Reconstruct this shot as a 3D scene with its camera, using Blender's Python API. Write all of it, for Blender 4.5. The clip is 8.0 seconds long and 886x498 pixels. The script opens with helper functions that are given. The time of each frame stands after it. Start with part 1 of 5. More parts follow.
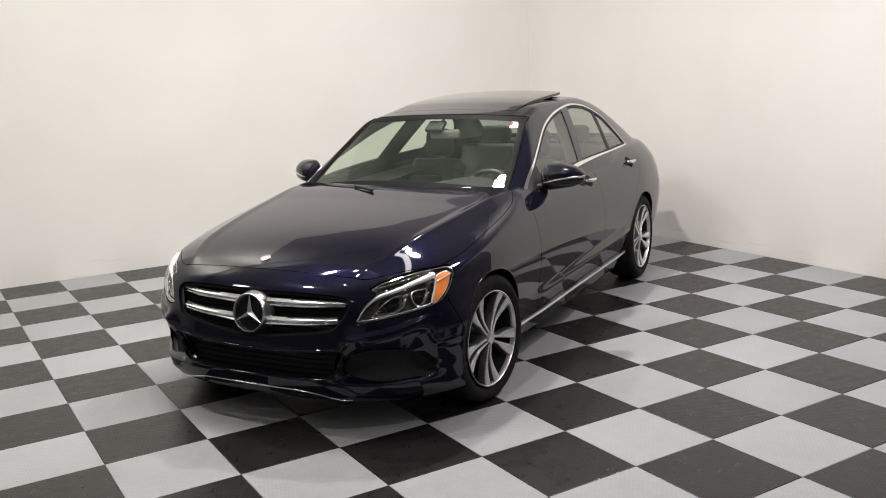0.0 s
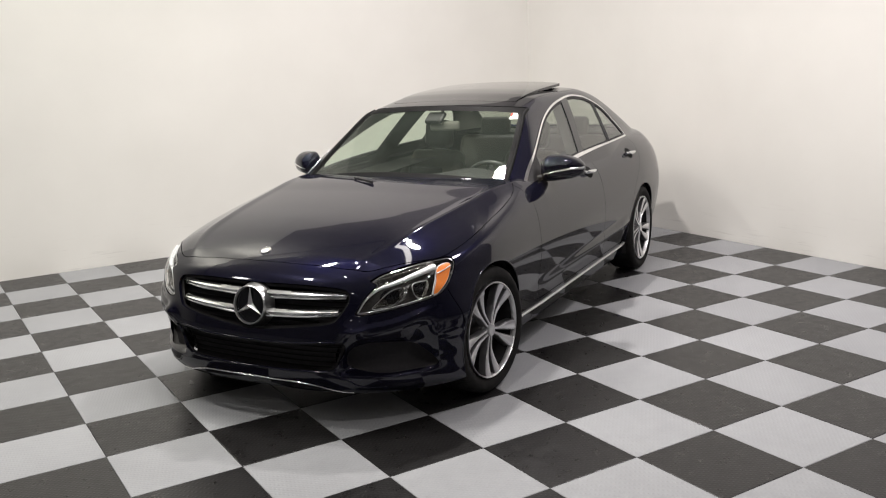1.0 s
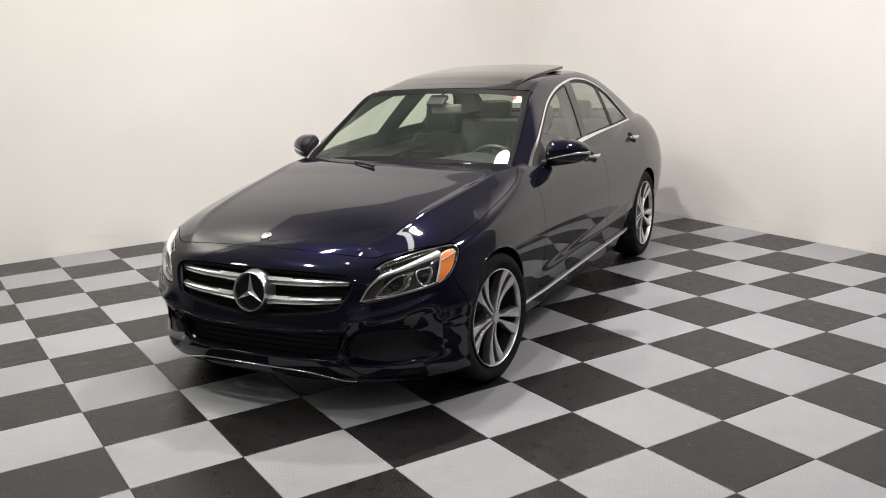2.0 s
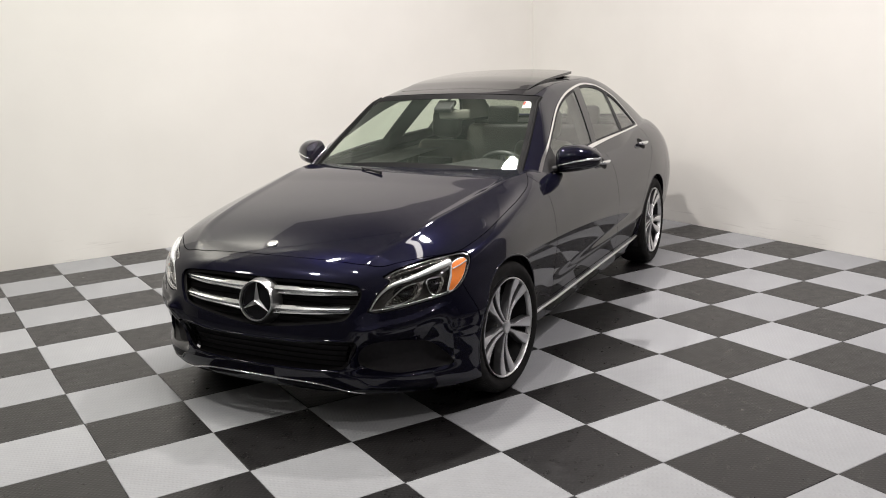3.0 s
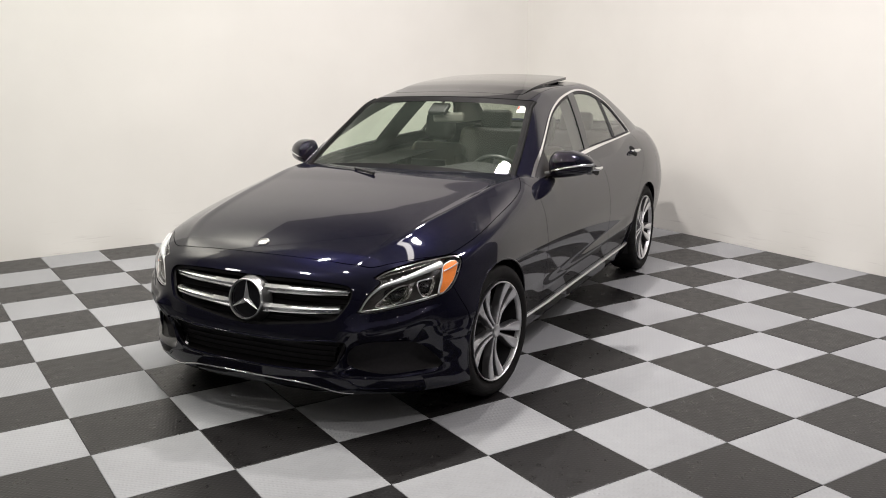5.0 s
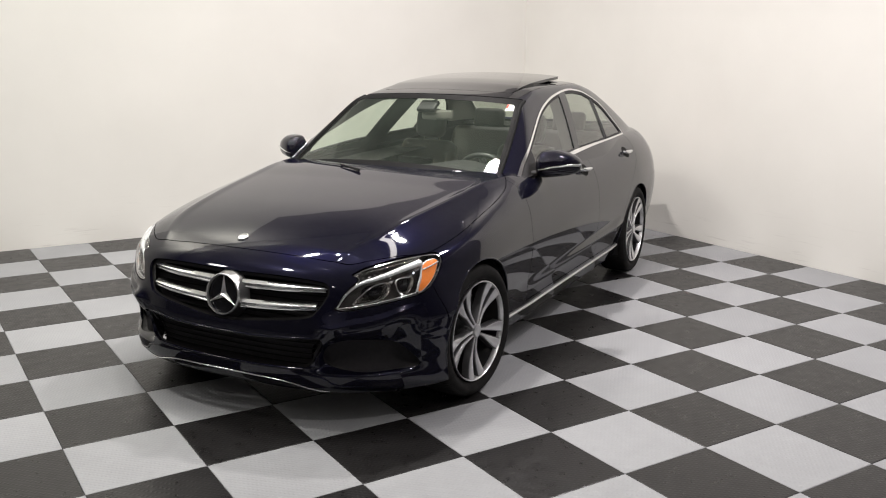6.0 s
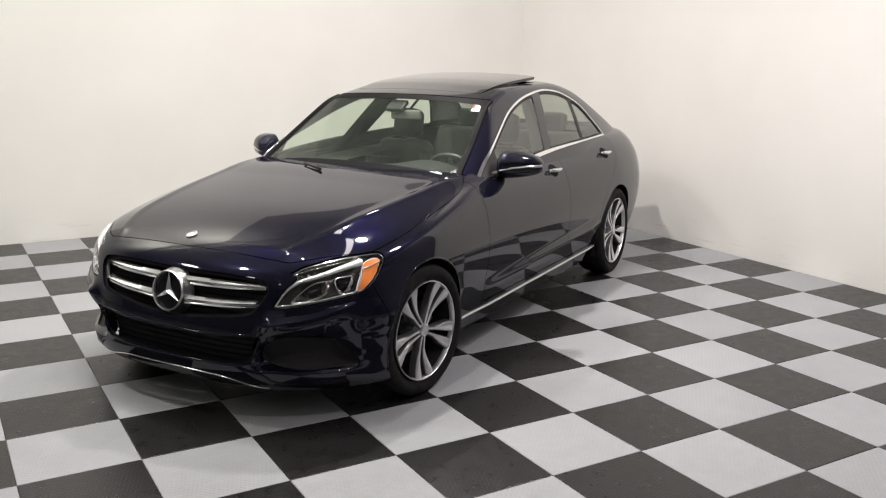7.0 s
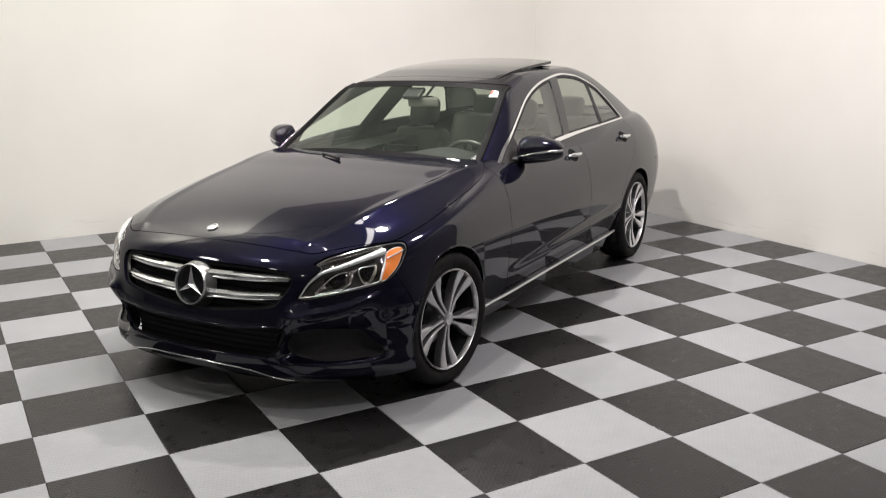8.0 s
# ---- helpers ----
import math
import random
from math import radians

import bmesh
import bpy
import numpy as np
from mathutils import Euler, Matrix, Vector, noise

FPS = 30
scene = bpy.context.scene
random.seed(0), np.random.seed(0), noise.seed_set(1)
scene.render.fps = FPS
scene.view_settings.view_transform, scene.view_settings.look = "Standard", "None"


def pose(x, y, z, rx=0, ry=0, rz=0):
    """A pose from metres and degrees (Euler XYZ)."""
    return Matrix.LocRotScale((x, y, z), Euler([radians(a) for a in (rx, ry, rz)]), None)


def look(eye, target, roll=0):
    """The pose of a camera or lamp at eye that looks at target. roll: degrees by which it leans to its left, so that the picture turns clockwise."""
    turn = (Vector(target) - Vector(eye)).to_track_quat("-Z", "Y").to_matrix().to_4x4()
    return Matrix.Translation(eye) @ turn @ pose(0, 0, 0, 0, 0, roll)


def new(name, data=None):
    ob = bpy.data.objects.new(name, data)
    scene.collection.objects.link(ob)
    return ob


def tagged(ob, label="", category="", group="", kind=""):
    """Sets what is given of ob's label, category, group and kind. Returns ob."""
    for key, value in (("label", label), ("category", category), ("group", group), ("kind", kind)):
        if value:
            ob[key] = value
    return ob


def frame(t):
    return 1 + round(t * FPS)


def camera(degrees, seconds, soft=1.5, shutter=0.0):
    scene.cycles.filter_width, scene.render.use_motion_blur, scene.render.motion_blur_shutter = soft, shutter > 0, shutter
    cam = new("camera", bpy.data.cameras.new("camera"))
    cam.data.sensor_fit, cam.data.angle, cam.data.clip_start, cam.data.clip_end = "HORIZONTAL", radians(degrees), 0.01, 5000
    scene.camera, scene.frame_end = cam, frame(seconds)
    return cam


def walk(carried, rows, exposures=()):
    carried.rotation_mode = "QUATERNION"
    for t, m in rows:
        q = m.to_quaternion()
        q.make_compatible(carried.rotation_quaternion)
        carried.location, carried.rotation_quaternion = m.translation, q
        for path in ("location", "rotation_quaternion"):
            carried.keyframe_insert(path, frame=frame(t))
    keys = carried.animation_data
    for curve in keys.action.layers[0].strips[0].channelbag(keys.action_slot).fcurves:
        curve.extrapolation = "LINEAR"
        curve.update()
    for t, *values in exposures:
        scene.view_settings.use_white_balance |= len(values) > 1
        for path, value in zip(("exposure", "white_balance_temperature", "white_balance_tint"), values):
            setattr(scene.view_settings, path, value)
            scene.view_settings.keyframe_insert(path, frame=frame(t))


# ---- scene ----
cam = camera(52.7, 8.0, 1.0, 0.5)
PATH = [
    (0, (-2.443, -2.995, 1.638), (-1.421, -1.321, 1.243), -2.2),
    (0.5, (-2.45, -2.991, 1.64), (-1.429, -1.317, 1.247), -2.0),
    (1, (-2.45, -2.986, 1.64), (-1.428, -1.318, 1.226), -2.3),
    (1.2, (-2.450, -2.968, 1.640), (-1.424, -1.307, 1.208), -2.2),
    (2.3, (-2.440, -2.854, 1.632), (-1.409, -1.200, 1.182), -2.0),
    (2.5, (-2.434, -2.832, 1.631), (-1.403, -1.177, 1.187), -1.9),
    (3, (-2.438, -2.783, 1.628), (-1.407, -1.126, 1.19), -2.0),
    (3.5, (-2.443, -2.766, 1.624), (-1.413, -1.105, 1.201), -1.6),
    (4, (-2.446, -2.761, 1.63), (-1.405, -1.113, 1.183), -1.0),
    (4.5, (-2.449, -2.772, 1.626), (-1.396, -1.128, 1.195), -1.0),
    (4.7, (-2.450, -2.775, 1.627), (-1.397, -1.130, 1.196), -0.9),
    (5.8, (-2.401, -2.770, 1.617), (-1.342, -1.130, 1.180), 0.9),
    (6, (-2.343, -2.798, 1.616), (-1.296, -1.151, 1.181), 0.5),
    (6.5, (-2.147, -2.928, 1.619), (-1.164, -1.254, 1.137), 0.8),
    (7, (-2.013, -3.018, 1.63), (-1.027, -1.334, 1.191), 0.7),
    (7.5, (-1.977, -3.019, 1.629), (-1.021, -1.314, 1.204), -0.1),
    (8, (-2.035, -2.954, 1.612), (-1.075, -1.261, 1.15), -0.7),
]
walk(cam, [(t, look(eye, target, roll)) for t, eye, target, roll in PATH],
     ((0, -0.06), (1.2, -0.05), (2.5, -0.01), (6, 0.0), (7, 0.03), (8, 0.02)))

# ---- world and light ----
T = 0.4572            # floor tile, 18 inch
WALL_X, WALL_Y = 8.03 * T, 11.05 * T
NEAR_X, NEAR_Y, TOP = -9.0, -10.0, 4.6

world = bpy.data.worlds.new("world")
scene.world = world
world.use_nodes = True
world.node_tree.nodes["Background"].inputs[0].default_value = (0.9, 0.95, 1.0, 1)
world.node_tree.nodes["Background"].inputs[1].default_value = 0.02
scene.view_settings.exposure = 0.0


def area_lamp(name, eye, target, sx, sy, watts, colour):
    data = bpy.data.lights.new(name, "AREA")
    data.shape = "ELLIPSE" if sx < 2 * sy < 4 * sx else "RECTANGLE"
    data.size, data.size_y, data.energy, data.color = sx, sy, watts, colour
    ob = new(name, data)
    ob.matrix_world = look(eye, target)
    return ob


LAMPS = [  # x, y, z, size x, size y, watts: lamps over the car and through the hall
    (0.86, 1.84, 3.5, 0.20, 0.17, 88),
    (-0.18, 0.57, 3.5, 0.12, 0.10, 26),
    (-0.84, 1.12, 3.5, 0.12, 0.10, 26),
    (-1.35, 1.28, 3.5, 0.10, 0.10, 14),
    (-1.10, 2.30, 3.5, 0.13, 0.10, 42),
    (-2.4, 1.60, 3.5, 0.24, 0.20, 43),
    (-4.6, 2.7, 3.8, 0.50, 0.40, 20),
    (-4.2, 0.5, 3.8, 0.50, 0.40, 8),
    (2.4, -0.2, 3.8, 0.50, 0.42, 72),
    (1.5, 3.5, 3.8, 0.20, 0.16, 32),
    (-5.0, -2.2, 3.9, 0.14, 0.12, 5),
    (-3.2, -2.6, 3.9, 0.14, 0.12, 6),
    (-0.3, -2.6, 3.9, 0.14, 0.12, 50),
    (1.6, -2.4, 3.9, 0.14, 0.12, 15),
    (-6.0, -5.0, 3.9, 0.14, 0.12, 7),
    (-4.0, -5.2, 3.9, 0.14, 0.12, 10),
    (-1.8, -5.2, 3.9, 0.14, 0.12, 10),
    (0.4, -5.0, 3.9, 0.14, 0.12, 10),
    (2.4, -5.0, 3.9, 0.14, 0.12, 10),
    (-3.0, -7.6, 3.9, 0.14, 0.12, 10),
    (0.6, -7.6, 3.9, 0.14, 0.12, 10),
]
STRIP = (0.47, 1.40, 3.55, 0.14, 1.2, 6)   # a tube light, turned in plan
STRIP_TURN = -22
for lx, ly, lz, sx, sy, w in LAMPS:
    tint = (0.982, 0.952, 0.895) if lx < -0.5 else (1.0, 0.935, 0.955) if lx > 1.4 else (1.0, 0.945, 0.912)
    area_lamp("lamp_light", (lx, ly, lz - 0.03), (lx, ly, 0), sx, sy, w, tint)
tube_light = area_lamp("lamp_light", (STRIP[0], STRIP[1], STRIP[2] - 0.03), (STRIP[0], STRIP[1], 0), STRIP[3], STRIP[4], STRIP[5], (1.0, 0.945, 0.912))
tube_light.matrix_world = pose(STRIP[0], STRIP[1], STRIP[2] - 0.03, 0, 0, STRIP_TURN)
UNSEEN_FILLS = [  # eye, target, watts: unseen fill lamps added to brighten the white walls' tops
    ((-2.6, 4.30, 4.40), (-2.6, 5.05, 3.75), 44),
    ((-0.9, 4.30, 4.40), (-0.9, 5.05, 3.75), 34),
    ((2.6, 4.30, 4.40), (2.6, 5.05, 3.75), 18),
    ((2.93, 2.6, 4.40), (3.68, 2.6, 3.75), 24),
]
for eye, target, w in UNSEEN_FILLS:
    area_lamp("unseen_fill_light", eye, target, 0.5, 0.08, w, (0.975, 0.955, 0.885) if eye[0] < 2 else (1.0, 0.938, 0.925))

# ---- materials ----
def nodes_of(name):
    m = bpy.data.materials.new(name)
    m.use_nodes = True
    nt = m.node_tree
    return m, nt, nt.nodes["Principled BSDF"]


def link(nt, a, b):
    nt.links.new(a, b)


def coords(nt, scale=1.0, which="Object"):
    tc = nt.nodes.new("ShaderNodeTexCoord")
    mp = nt.nodes.new("ShaderNodeMapping")
    mp.inputs["Scale"].default_value = (scale, scale, scale) if not isinstance(scale, tuple) else scale
    link(nt, tc.outputs[which], mp.inputs[0])
    return mp.outputs[0]


def noise_tex(nt, vec, scale, detail=4, rough=0.55):
    n = nt.nodes.new("ShaderNodeTexNoise")
    n.inputs["Scale"].default_value, n.inputs["Detail"].default_value, n.inputs["Roughness"].default_value = scale, detail, rough
    link(nt, vec, n.inputs["Vector"])
    return n.outputs[0]


def ramp(nt, fac, stops):
    r = nt.nodes.new("ShaderNodeValToRGB")
    while len(r.color_ramp.elements) < len(stops):
        r.color_ramp.elements.new(0.5)
    for e, (p, c) in zip(r.color_ramp.elements, stops):
        e.position, e.color = p, (*c, 1) if len(c) == 3 else c
    link(nt, fac, r.inputs[0])
    return r.outputs[0]


def span(nt, fac, a, b, lo=0.0, hi=1.0):
    m = nt.nodes.new("ShaderNodeMapRange")
    m.inputs[1].default_value, m.inputs[2].default_value, m.inputs[3].default_value, m.inputs[4].default_value = lo, hi, a, b
    link(nt, fac, m.inputs[0])
    return m.outputs[0]


def bump(nt, height, strength, dist, b):
    n = nt.nodes.new("ShaderNodeBump")
    n.inputs["Strength"].default_value, n.inputs["Distance"].default_value = strength, dist
    link(nt, height, n.inputs["Height"])
    link(nt, n.outputs[0], b.inputs["Normal"])
    return n


def plain(name, colour, rough=0.5, metal=0.0, vary=0.12, grain=40.0, relief=0.05, coat=0.0, spec=0.5):
    """A surface with faint mottling in colour, gloss and relief."""
    m, nt, b = nodes_of(name)
    vec = coords(nt)
    n1, n2 = noise_tex(nt, vec, grain), noise_tex(nt, vec, grain * 0.09, 3)
    mix = nt.nodes.new("ShaderNodeMath")
    mix.operation = "ADD"
    link(nt, n1, mix.inputs[0]), link(nt, n2, mix.inputs[1])
    f = span(nt, mix.outputs[0], 1 - vary, 1 + vary, 0.5, 1.5)
    vm = nt.nodes.new("ShaderNodeVectorMath")
    vm.operation = "SCALE"
    vm.inputs[0].default_value = colour
    link(nt, f, vm.inputs["Scale"])
    link(nt, vm.outputs[0], b.inputs["Base Color"])
    link(nt, span(nt, n2, rough * 0.85, min(1, rough * 1.15), 0.3, 0.7), b.inputs["Roughness"])
    b.inputs["Metallic"].default_value = metal
    b.inputs["Specular IOR Level"].default_value = spec
    b.inputs["Coat Weight"].default_value = coat
    b.inputs["Coat Roughness"].default_value = 0.03
    if relief:
        bump(nt, n1, relief, 0.002, b)
    return m


def paint_material():
    m, nt, b = nodes_of("dark_blue_metallic_paint")
    vec = coords(nt)
    fleck = noise_tex(nt, vec, 900, 1)
    col = ramp(nt, fleck, [(0.35, (0.0056, 0.0052, 0.0110)), (0.75, (0.0090, 0.0094, 0.0225))])
    link(nt, col, b.inputs["Base Color"])
    b.inputs["Metallic"].default_value = 0.4
    b.inputs["Roughness"].default_value = 0.30
    b.inputs["Specular IOR Level"].default_value = 0.0
    b.inputs["Specular Tint"].default_value = (0.05, 0.05, 0.16, 1)
    b.inputs["Coat Weight"].default_value = 1.0
    b.inputs["Coat Roughness"].default_value = 0.035
    b.inputs["Coat IOR"].default_value = 1.47
    bump(nt, noise_tex(nt, vec, 260, 2), 0.012, 0.001, b)
    return m


def glass_material(name, tint, rough=0.0, dust=0.0, sheen=0.055):
    """Thin automotive pane: clear with a tint, a mirror sheen at grazing angles and a pale green film painted for dust
    and reflected haze.
    """
    m, nt, b = nodes_of(name)
    nt.nodes.remove(b)
    out = nt.nodes["Material Output"]
    tr = nt.nodes.new("ShaderNodeBsdfTransparent")
    tr.inputs[0].default_value = (*tint, 1)
    gl = nt.nodes.new("ShaderNodeBsdfGlossy")
    gl.inputs["Roughness"].default_value = rough
    lw = nt.nodes.new("ShaderNodeLayerWeight")
    lw.inputs[0].default_value = 0.5
    pw = nt.nodes.new("ShaderNodeMath")
    pw.operation, pw.inputs[1].default_value = "POWER", 5.0
    link(nt, lw.outputs["Facing"], pw.inputs[0])
    mx = nt.nodes.new("ShaderNodeMixShader")
    link(nt, span(nt, pw.outputs[0], sheen, 1.0), mx.inputs[0])
    link(nt, tr.outputs[0], mx.inputs[1])
    link(nt, gl.outputs[0], mx.inputs[2])
    last = mx.outputs[0]
    if dust:
        # diffuse film: some dust, and the haze of the mirrored wall as colour
        film = nt.nodes.new("ShaderNodeBsdfDiffuse")
        film.inputs[0].default_value = (0.58, 0.72, 0.60, 1)
        md = nt.nodes.new("ShaderNodeMixShader")
        link(nt, span(nt, noise_tex(nt, coords(nt), 5, 5), dust * 0.6, dust * 1.4, 0.3, 0.7), md.inputs[0])
        link(nt, last, md.inputs[1])
        link(nt, film.outputs[0], md.inputs[2])
        last = md.outputs[0]
    link(nt, last, out.inputs[0])
    return m


def facet_material():
    """Pressed reflector: bright metal broken into small facets."""
    m, nt, b = nodes_of("faceted_reflector")
    v = nt.nodes.new("ShaderNodeTexVoronoi")
    v.inputs["Scale"].default_value = 110
    link(nt, coords(nt), v.inputs["Vector"])
    link(nt, ramp(nt, v.outputs["Distance"], [(0.0, (0.72, 0.70, 0.66)), (0.8, (0.30, 0.28, 0.26))]), b.inputs["Base Color"])
    b.inputs["Metallic"].default_value = 1.0
    b.inputs["Roughness"].default_value = 0.16
    bump(nt, v.outputs["Distance"], 0.8, 0.004, b)
    return m


def tile_material(name, colour, rough, spec, relief=0.30):
    """Moulded plastic floor tile: raised tread pattern, scuffs and dust."""
    m, nt, b = nodes_of(name)
    vec = coords(nt)
    info = nt.nodes.new("ShaderNodeObjectInfo")
    geo = nt.nodes.new("ShaderNodeNewGeometry")
    wn = noise_tex(nt, geo.outputs["Position"], 1.3, 5)
    scuff = noise_tex(nt, geo.outputs["Position"], 14, 6, 0.7)
    a = nt.nodes.new("ShaderNodeMath")
    a.operation = "MULTIPLY"
    link(nt, span(nt, wn, 0.93, 1.07, 0.3, 0.7), a.inputs[0])
    link(nt, span(nt, scuff, 0.95, 1.05, 0.3, 0.7), a.inputs[1])
    a2 = nt.nodes.new("ShaderNodeMath")
    a2.operation = "MULTIPLY"
    link(nt, a.outputs[0], a2.inputs[0])
    link(nt, span(nt, info.outputs["Random"], 0.93, 1.07), a2.inputs[1])
    vm = nt.nodes.new("ShaderNodeVectorMath")
    vm.operation = "SCALE"
    vm.inputs[0].default_value = colour
    link(nt, a2.outputs[0], vm.inputs["Scale"])
    link(nt, vm.outputs[0], b.inputs["Base Color"])
    link(nt, span(nt, scuff, rough - 0.06, rough + 0.1, 0.3, 0.7), b.inputs["Roughness"])
    b.inputs["Specular IOR Level"].default_value = spec
    # tread: small lozenges in two directions
    sep = nt.nodes.new("ShaderNodeSeparateXYZ")
    link(nt, vec, sep.inputs[0])

    def math_node(op, p, q=None):
        n = nt.nodes.new("ShaderNodeMath")
        n.operation = op
        for k, v in enumerate((p, q)):
            if v is None:
                continue
            if isinstance(v, (int, float)):
                n.inputs[k].default_value = v
            else:
                link(nt, v, n.inputs[k])
        return n.outputs[0]
    k = 2 * math.pi / 0.0508
    u = math_node("ADD", sep.outputs[0], sep.outputs[1])
    v = math_node("SUBTRACT", sep.outputs[0], sep.outputs[1])
    su = math_node("SINE", math_node("MULTIPLY", u, k))
    sv = math_node("SINE", math_node("MULTIPLY", v, k))
    h1 = math_node("MULTIPLY", math_node("MAXIMUM", su, 0.0), math_node("POWER", math_node("ABSOLUTE", sv), 3.0))
    h2 = math_node("MULTIPLY", math_node("MAXIMUM", math_node("MULTIPLY", su, -1.0), 0.0), 0.35)
    bump(nt, math_node("ADD", h1, h2), relief, 0.0022, b)
    return m


def tyre_material():
    """Black rubber: cross grooves on the tread, fine rings on the side wall, a little dust."""
    m, nt, b = nodes_of("tyre_rubber")
    vec = coords(nt)
    sep = nt.nodes.new("ShaderNodeSeparateXYZ")
    link(nt, vec, sep.inputs[0])

    def calc(op, p, q=None):
        n = nt.nodes.new("ShaderNodeMath")
        n.operation = op
        for k, v in enumerate((p, q)):
            if isinstance(v, (int, float)):
                n.inputs[k].default_value = v
            elif v is not None:
                link(nt, v, n.inputs[k])
        return n.outputs[0]
    turn = calc("ARCTAN2", sep.outputs[2], sep.outputs[0])
    radius = calc("SQRT", calc("ADD", calc("POWER", sep.outputs[0], 2.0), calc("POWER", sep.outputs[2], 2.0)))
    groove = calc("POWER", calc("ABSOLUTE", calc("SINE", calc("MULTIPLY", turn, 62.0))), 0.3)
    tread = calc("MULTIPLY", groove, calc("GREATER_THAN", radius, 0.303))
    rings = calc("MULTIPLY", calc("SINE", calc("MULTIPLY", radius, 900.0)), 0.06)
    bump(nt, calc("ADD", tread, rings), 0.7, 0.003, b)
    dust = noise_tex(nt, vec, 22, 5)
    link(nt, ramp(nt, dust, [(0.3, (0.0070, 0.0068, 0.0068)), (0.75, (0.0165, 0.0155, 0.0150))]), b.inputs["Base Color"])
    b.inputs["Roughness"].default_value = 0.75
    b.inputs["Specular IOR Level"].default_value = 0.15
    return m


def wall_material():
    m, nt, b = nodes_of("white_wall_paint")
    geo = nt.nodes.new("ShaderNodeNewGeometry")
    big = noise_tex(nt, geo.outputs["Position"], 0.7, 4)
    fine = noise_tex(nt, geo.outputs["Position"], 90, 3)
    paint = ramp(nt, big, [(0.3, (0.735, 0.722, 0.682)), (0.7, (0.80, 0.787, 0.746))])
    # scuffs left by bumpers and boots: short level streaks low on the wall
    stretch = nt.nodes.new("ShaderNodeMapping")
    stretch.inputs["Scale"].default_value = (1.0, 1.0, 16.0)
    link(nt, geo.outputs["Position"], stretch.inputs[0])
    streak = span(nt, noise_tex(nt, stretch.outputs[0], 2.6, 6, 0.62), 0.0, 1.0, 0.60, 0.74)
    sep = nt.nodes.new("ShaderNodeSeparateXYZ")
    link(nt, geo.outputs["Position"], sep.inputs[0])
    low = span(nt, sep.outputs[2], 0.55, 0.0, 0.05, 0.42)
    mul = nt.nodes.new("ShaderNodeMath")
    mul.operation = "MULTIPLY"
    link(nt, streak, mul.inputs[0]), link(nt, low, mul.inputs[1])
    worn = nt.nodes.new("ShaderNodeMix")
    worn.data_type = "RGBA"
    link(nt, mul.outputs[0], worn.inputs["Factor"])
    link(nt, paint, worn.inputs["A"])
    worn.inputs["B"].default_value = (0.52, 0.50, 0.47, 1)
    link(nt, worn.outputs["Result"], b.inputs["Base Color"])
    b.inputs["Roughness"].default_value = 0.75
    bump(nt, fine, 0.08, 0.003, b)
    return m


M_PAINT = paint_material()
M_GLASS = glass_material("tinted_side_glass", (0.90, 0.96, 0.88), 0.0, 0.014, 0.13)
M_SCREEN = glass_material("windscreen_glass", (0.90, 0.97, 0.88), 0.0, 0.020)
M_REARGLASS = glass_material("tinted_rear_glass", (0.50, 0.52, 0.47))
M_LENS = glass_material("clear_lamp_lens", (0.95, 0.96, 0.97))
M_ROOFGLASS = plain("black_roof_glass", (0.006, 0.006, 0.007), 0.03, 0, 0.05, 20, 0)
M_BLACK = plain("black_plastic", (0.016, 0.0152, 0.016), 0.55, 0, 0.2, 60, 0.1, 0.0, 0.3)
M_GLOSS = plain("gloss_black_plastic", (0.008, 0.008, 0.010), 0.08, 0, 0.1, 60, 0)
M_RUBBER = tyre_material()
M_CHROME = plain("chrome", (0.90, 0.90, 0.90), 0.12, 1.0, 0.03, 30, 0)
M_SATIN = plain("satin_aluminium", (0.80, 0.81, 0.81), 0.19, 1.0, 0.05, 30, 0)
M_RIM = plain("machined_alloy", (0.76, 0.76, 0.77), 0.33, 1.0, 0.06, 50, 0.02)
M_RIMDARK = plain("grey_painted_alloy", (0.19, 0.19, 0.195), 0.34, 0.8, 0.08, 50, 0)
M_BARREL = plain("shaded_alloy", (0.055, 0.055, 0.057), 0.3, 0.8, 0.1, 50, 0)
M_STEEL = plain("brake_steel", (0.38, 0.37, 0.36), 0.35, 1.0, 0.15, 70, 0.08)
M_HOUSING = plain("satin_grey_metal", (0.46, 0.46, 0.46), 0.32, 1.0, 0.06, 40, 0)
M_AMBER = plain("amber_reflector", (0.95, 0.27, 0.05), 0.2, 0, 0.25, 150, 0.3, 1.0)
M_FACET = facet_material()
M_RED = plain("red_lamp_lens", (0.35, 0.01, 0.01), 0.12, 0, 0.1, 90, 0.1, 1.0)
M_BEIGE = plain("light_beige_leather", (0.120, 0.106, 0.084), 0.5, 0, 0.08, 45, 0.12)
M_DARKLEATHER = plain("black_leather", (0.022, 0.022, 0.022), 0.45, 0, 0.15, 70, 0.15)
M_DASH = plain("dark_grey_soft_plastic", (0.019, 0.019, 0.0185), 0.7, 0, 0.15, 120, 0.2, 0.0, 0.2)
M_LINER = plain("pale_headliner_cloth", (0.25, 0.243, 0.215), 0.9, 0, 0.06, 200, 0.1)
M_PAPER = plain("white_label_paper", (0.82, 0.82, 0.82), 0.7, 0, 0.03, 50, 0)
M_REDLABEL = plain("red_print", (0.55, 0.05, 0.03), 0.7, 0, 0.05, 50, 0)
M_WALL = wall_material()
M_TILE_L = tile_material("pale_grey_floor_tile", (0.305, 0.311, 0.322), 0.48, 0.13, 0.55)
M_TILE_D = tile_material("dark_graphite_floor_tile", (0.0120, 0.0113, 0.0115), 0.30, 0.28)
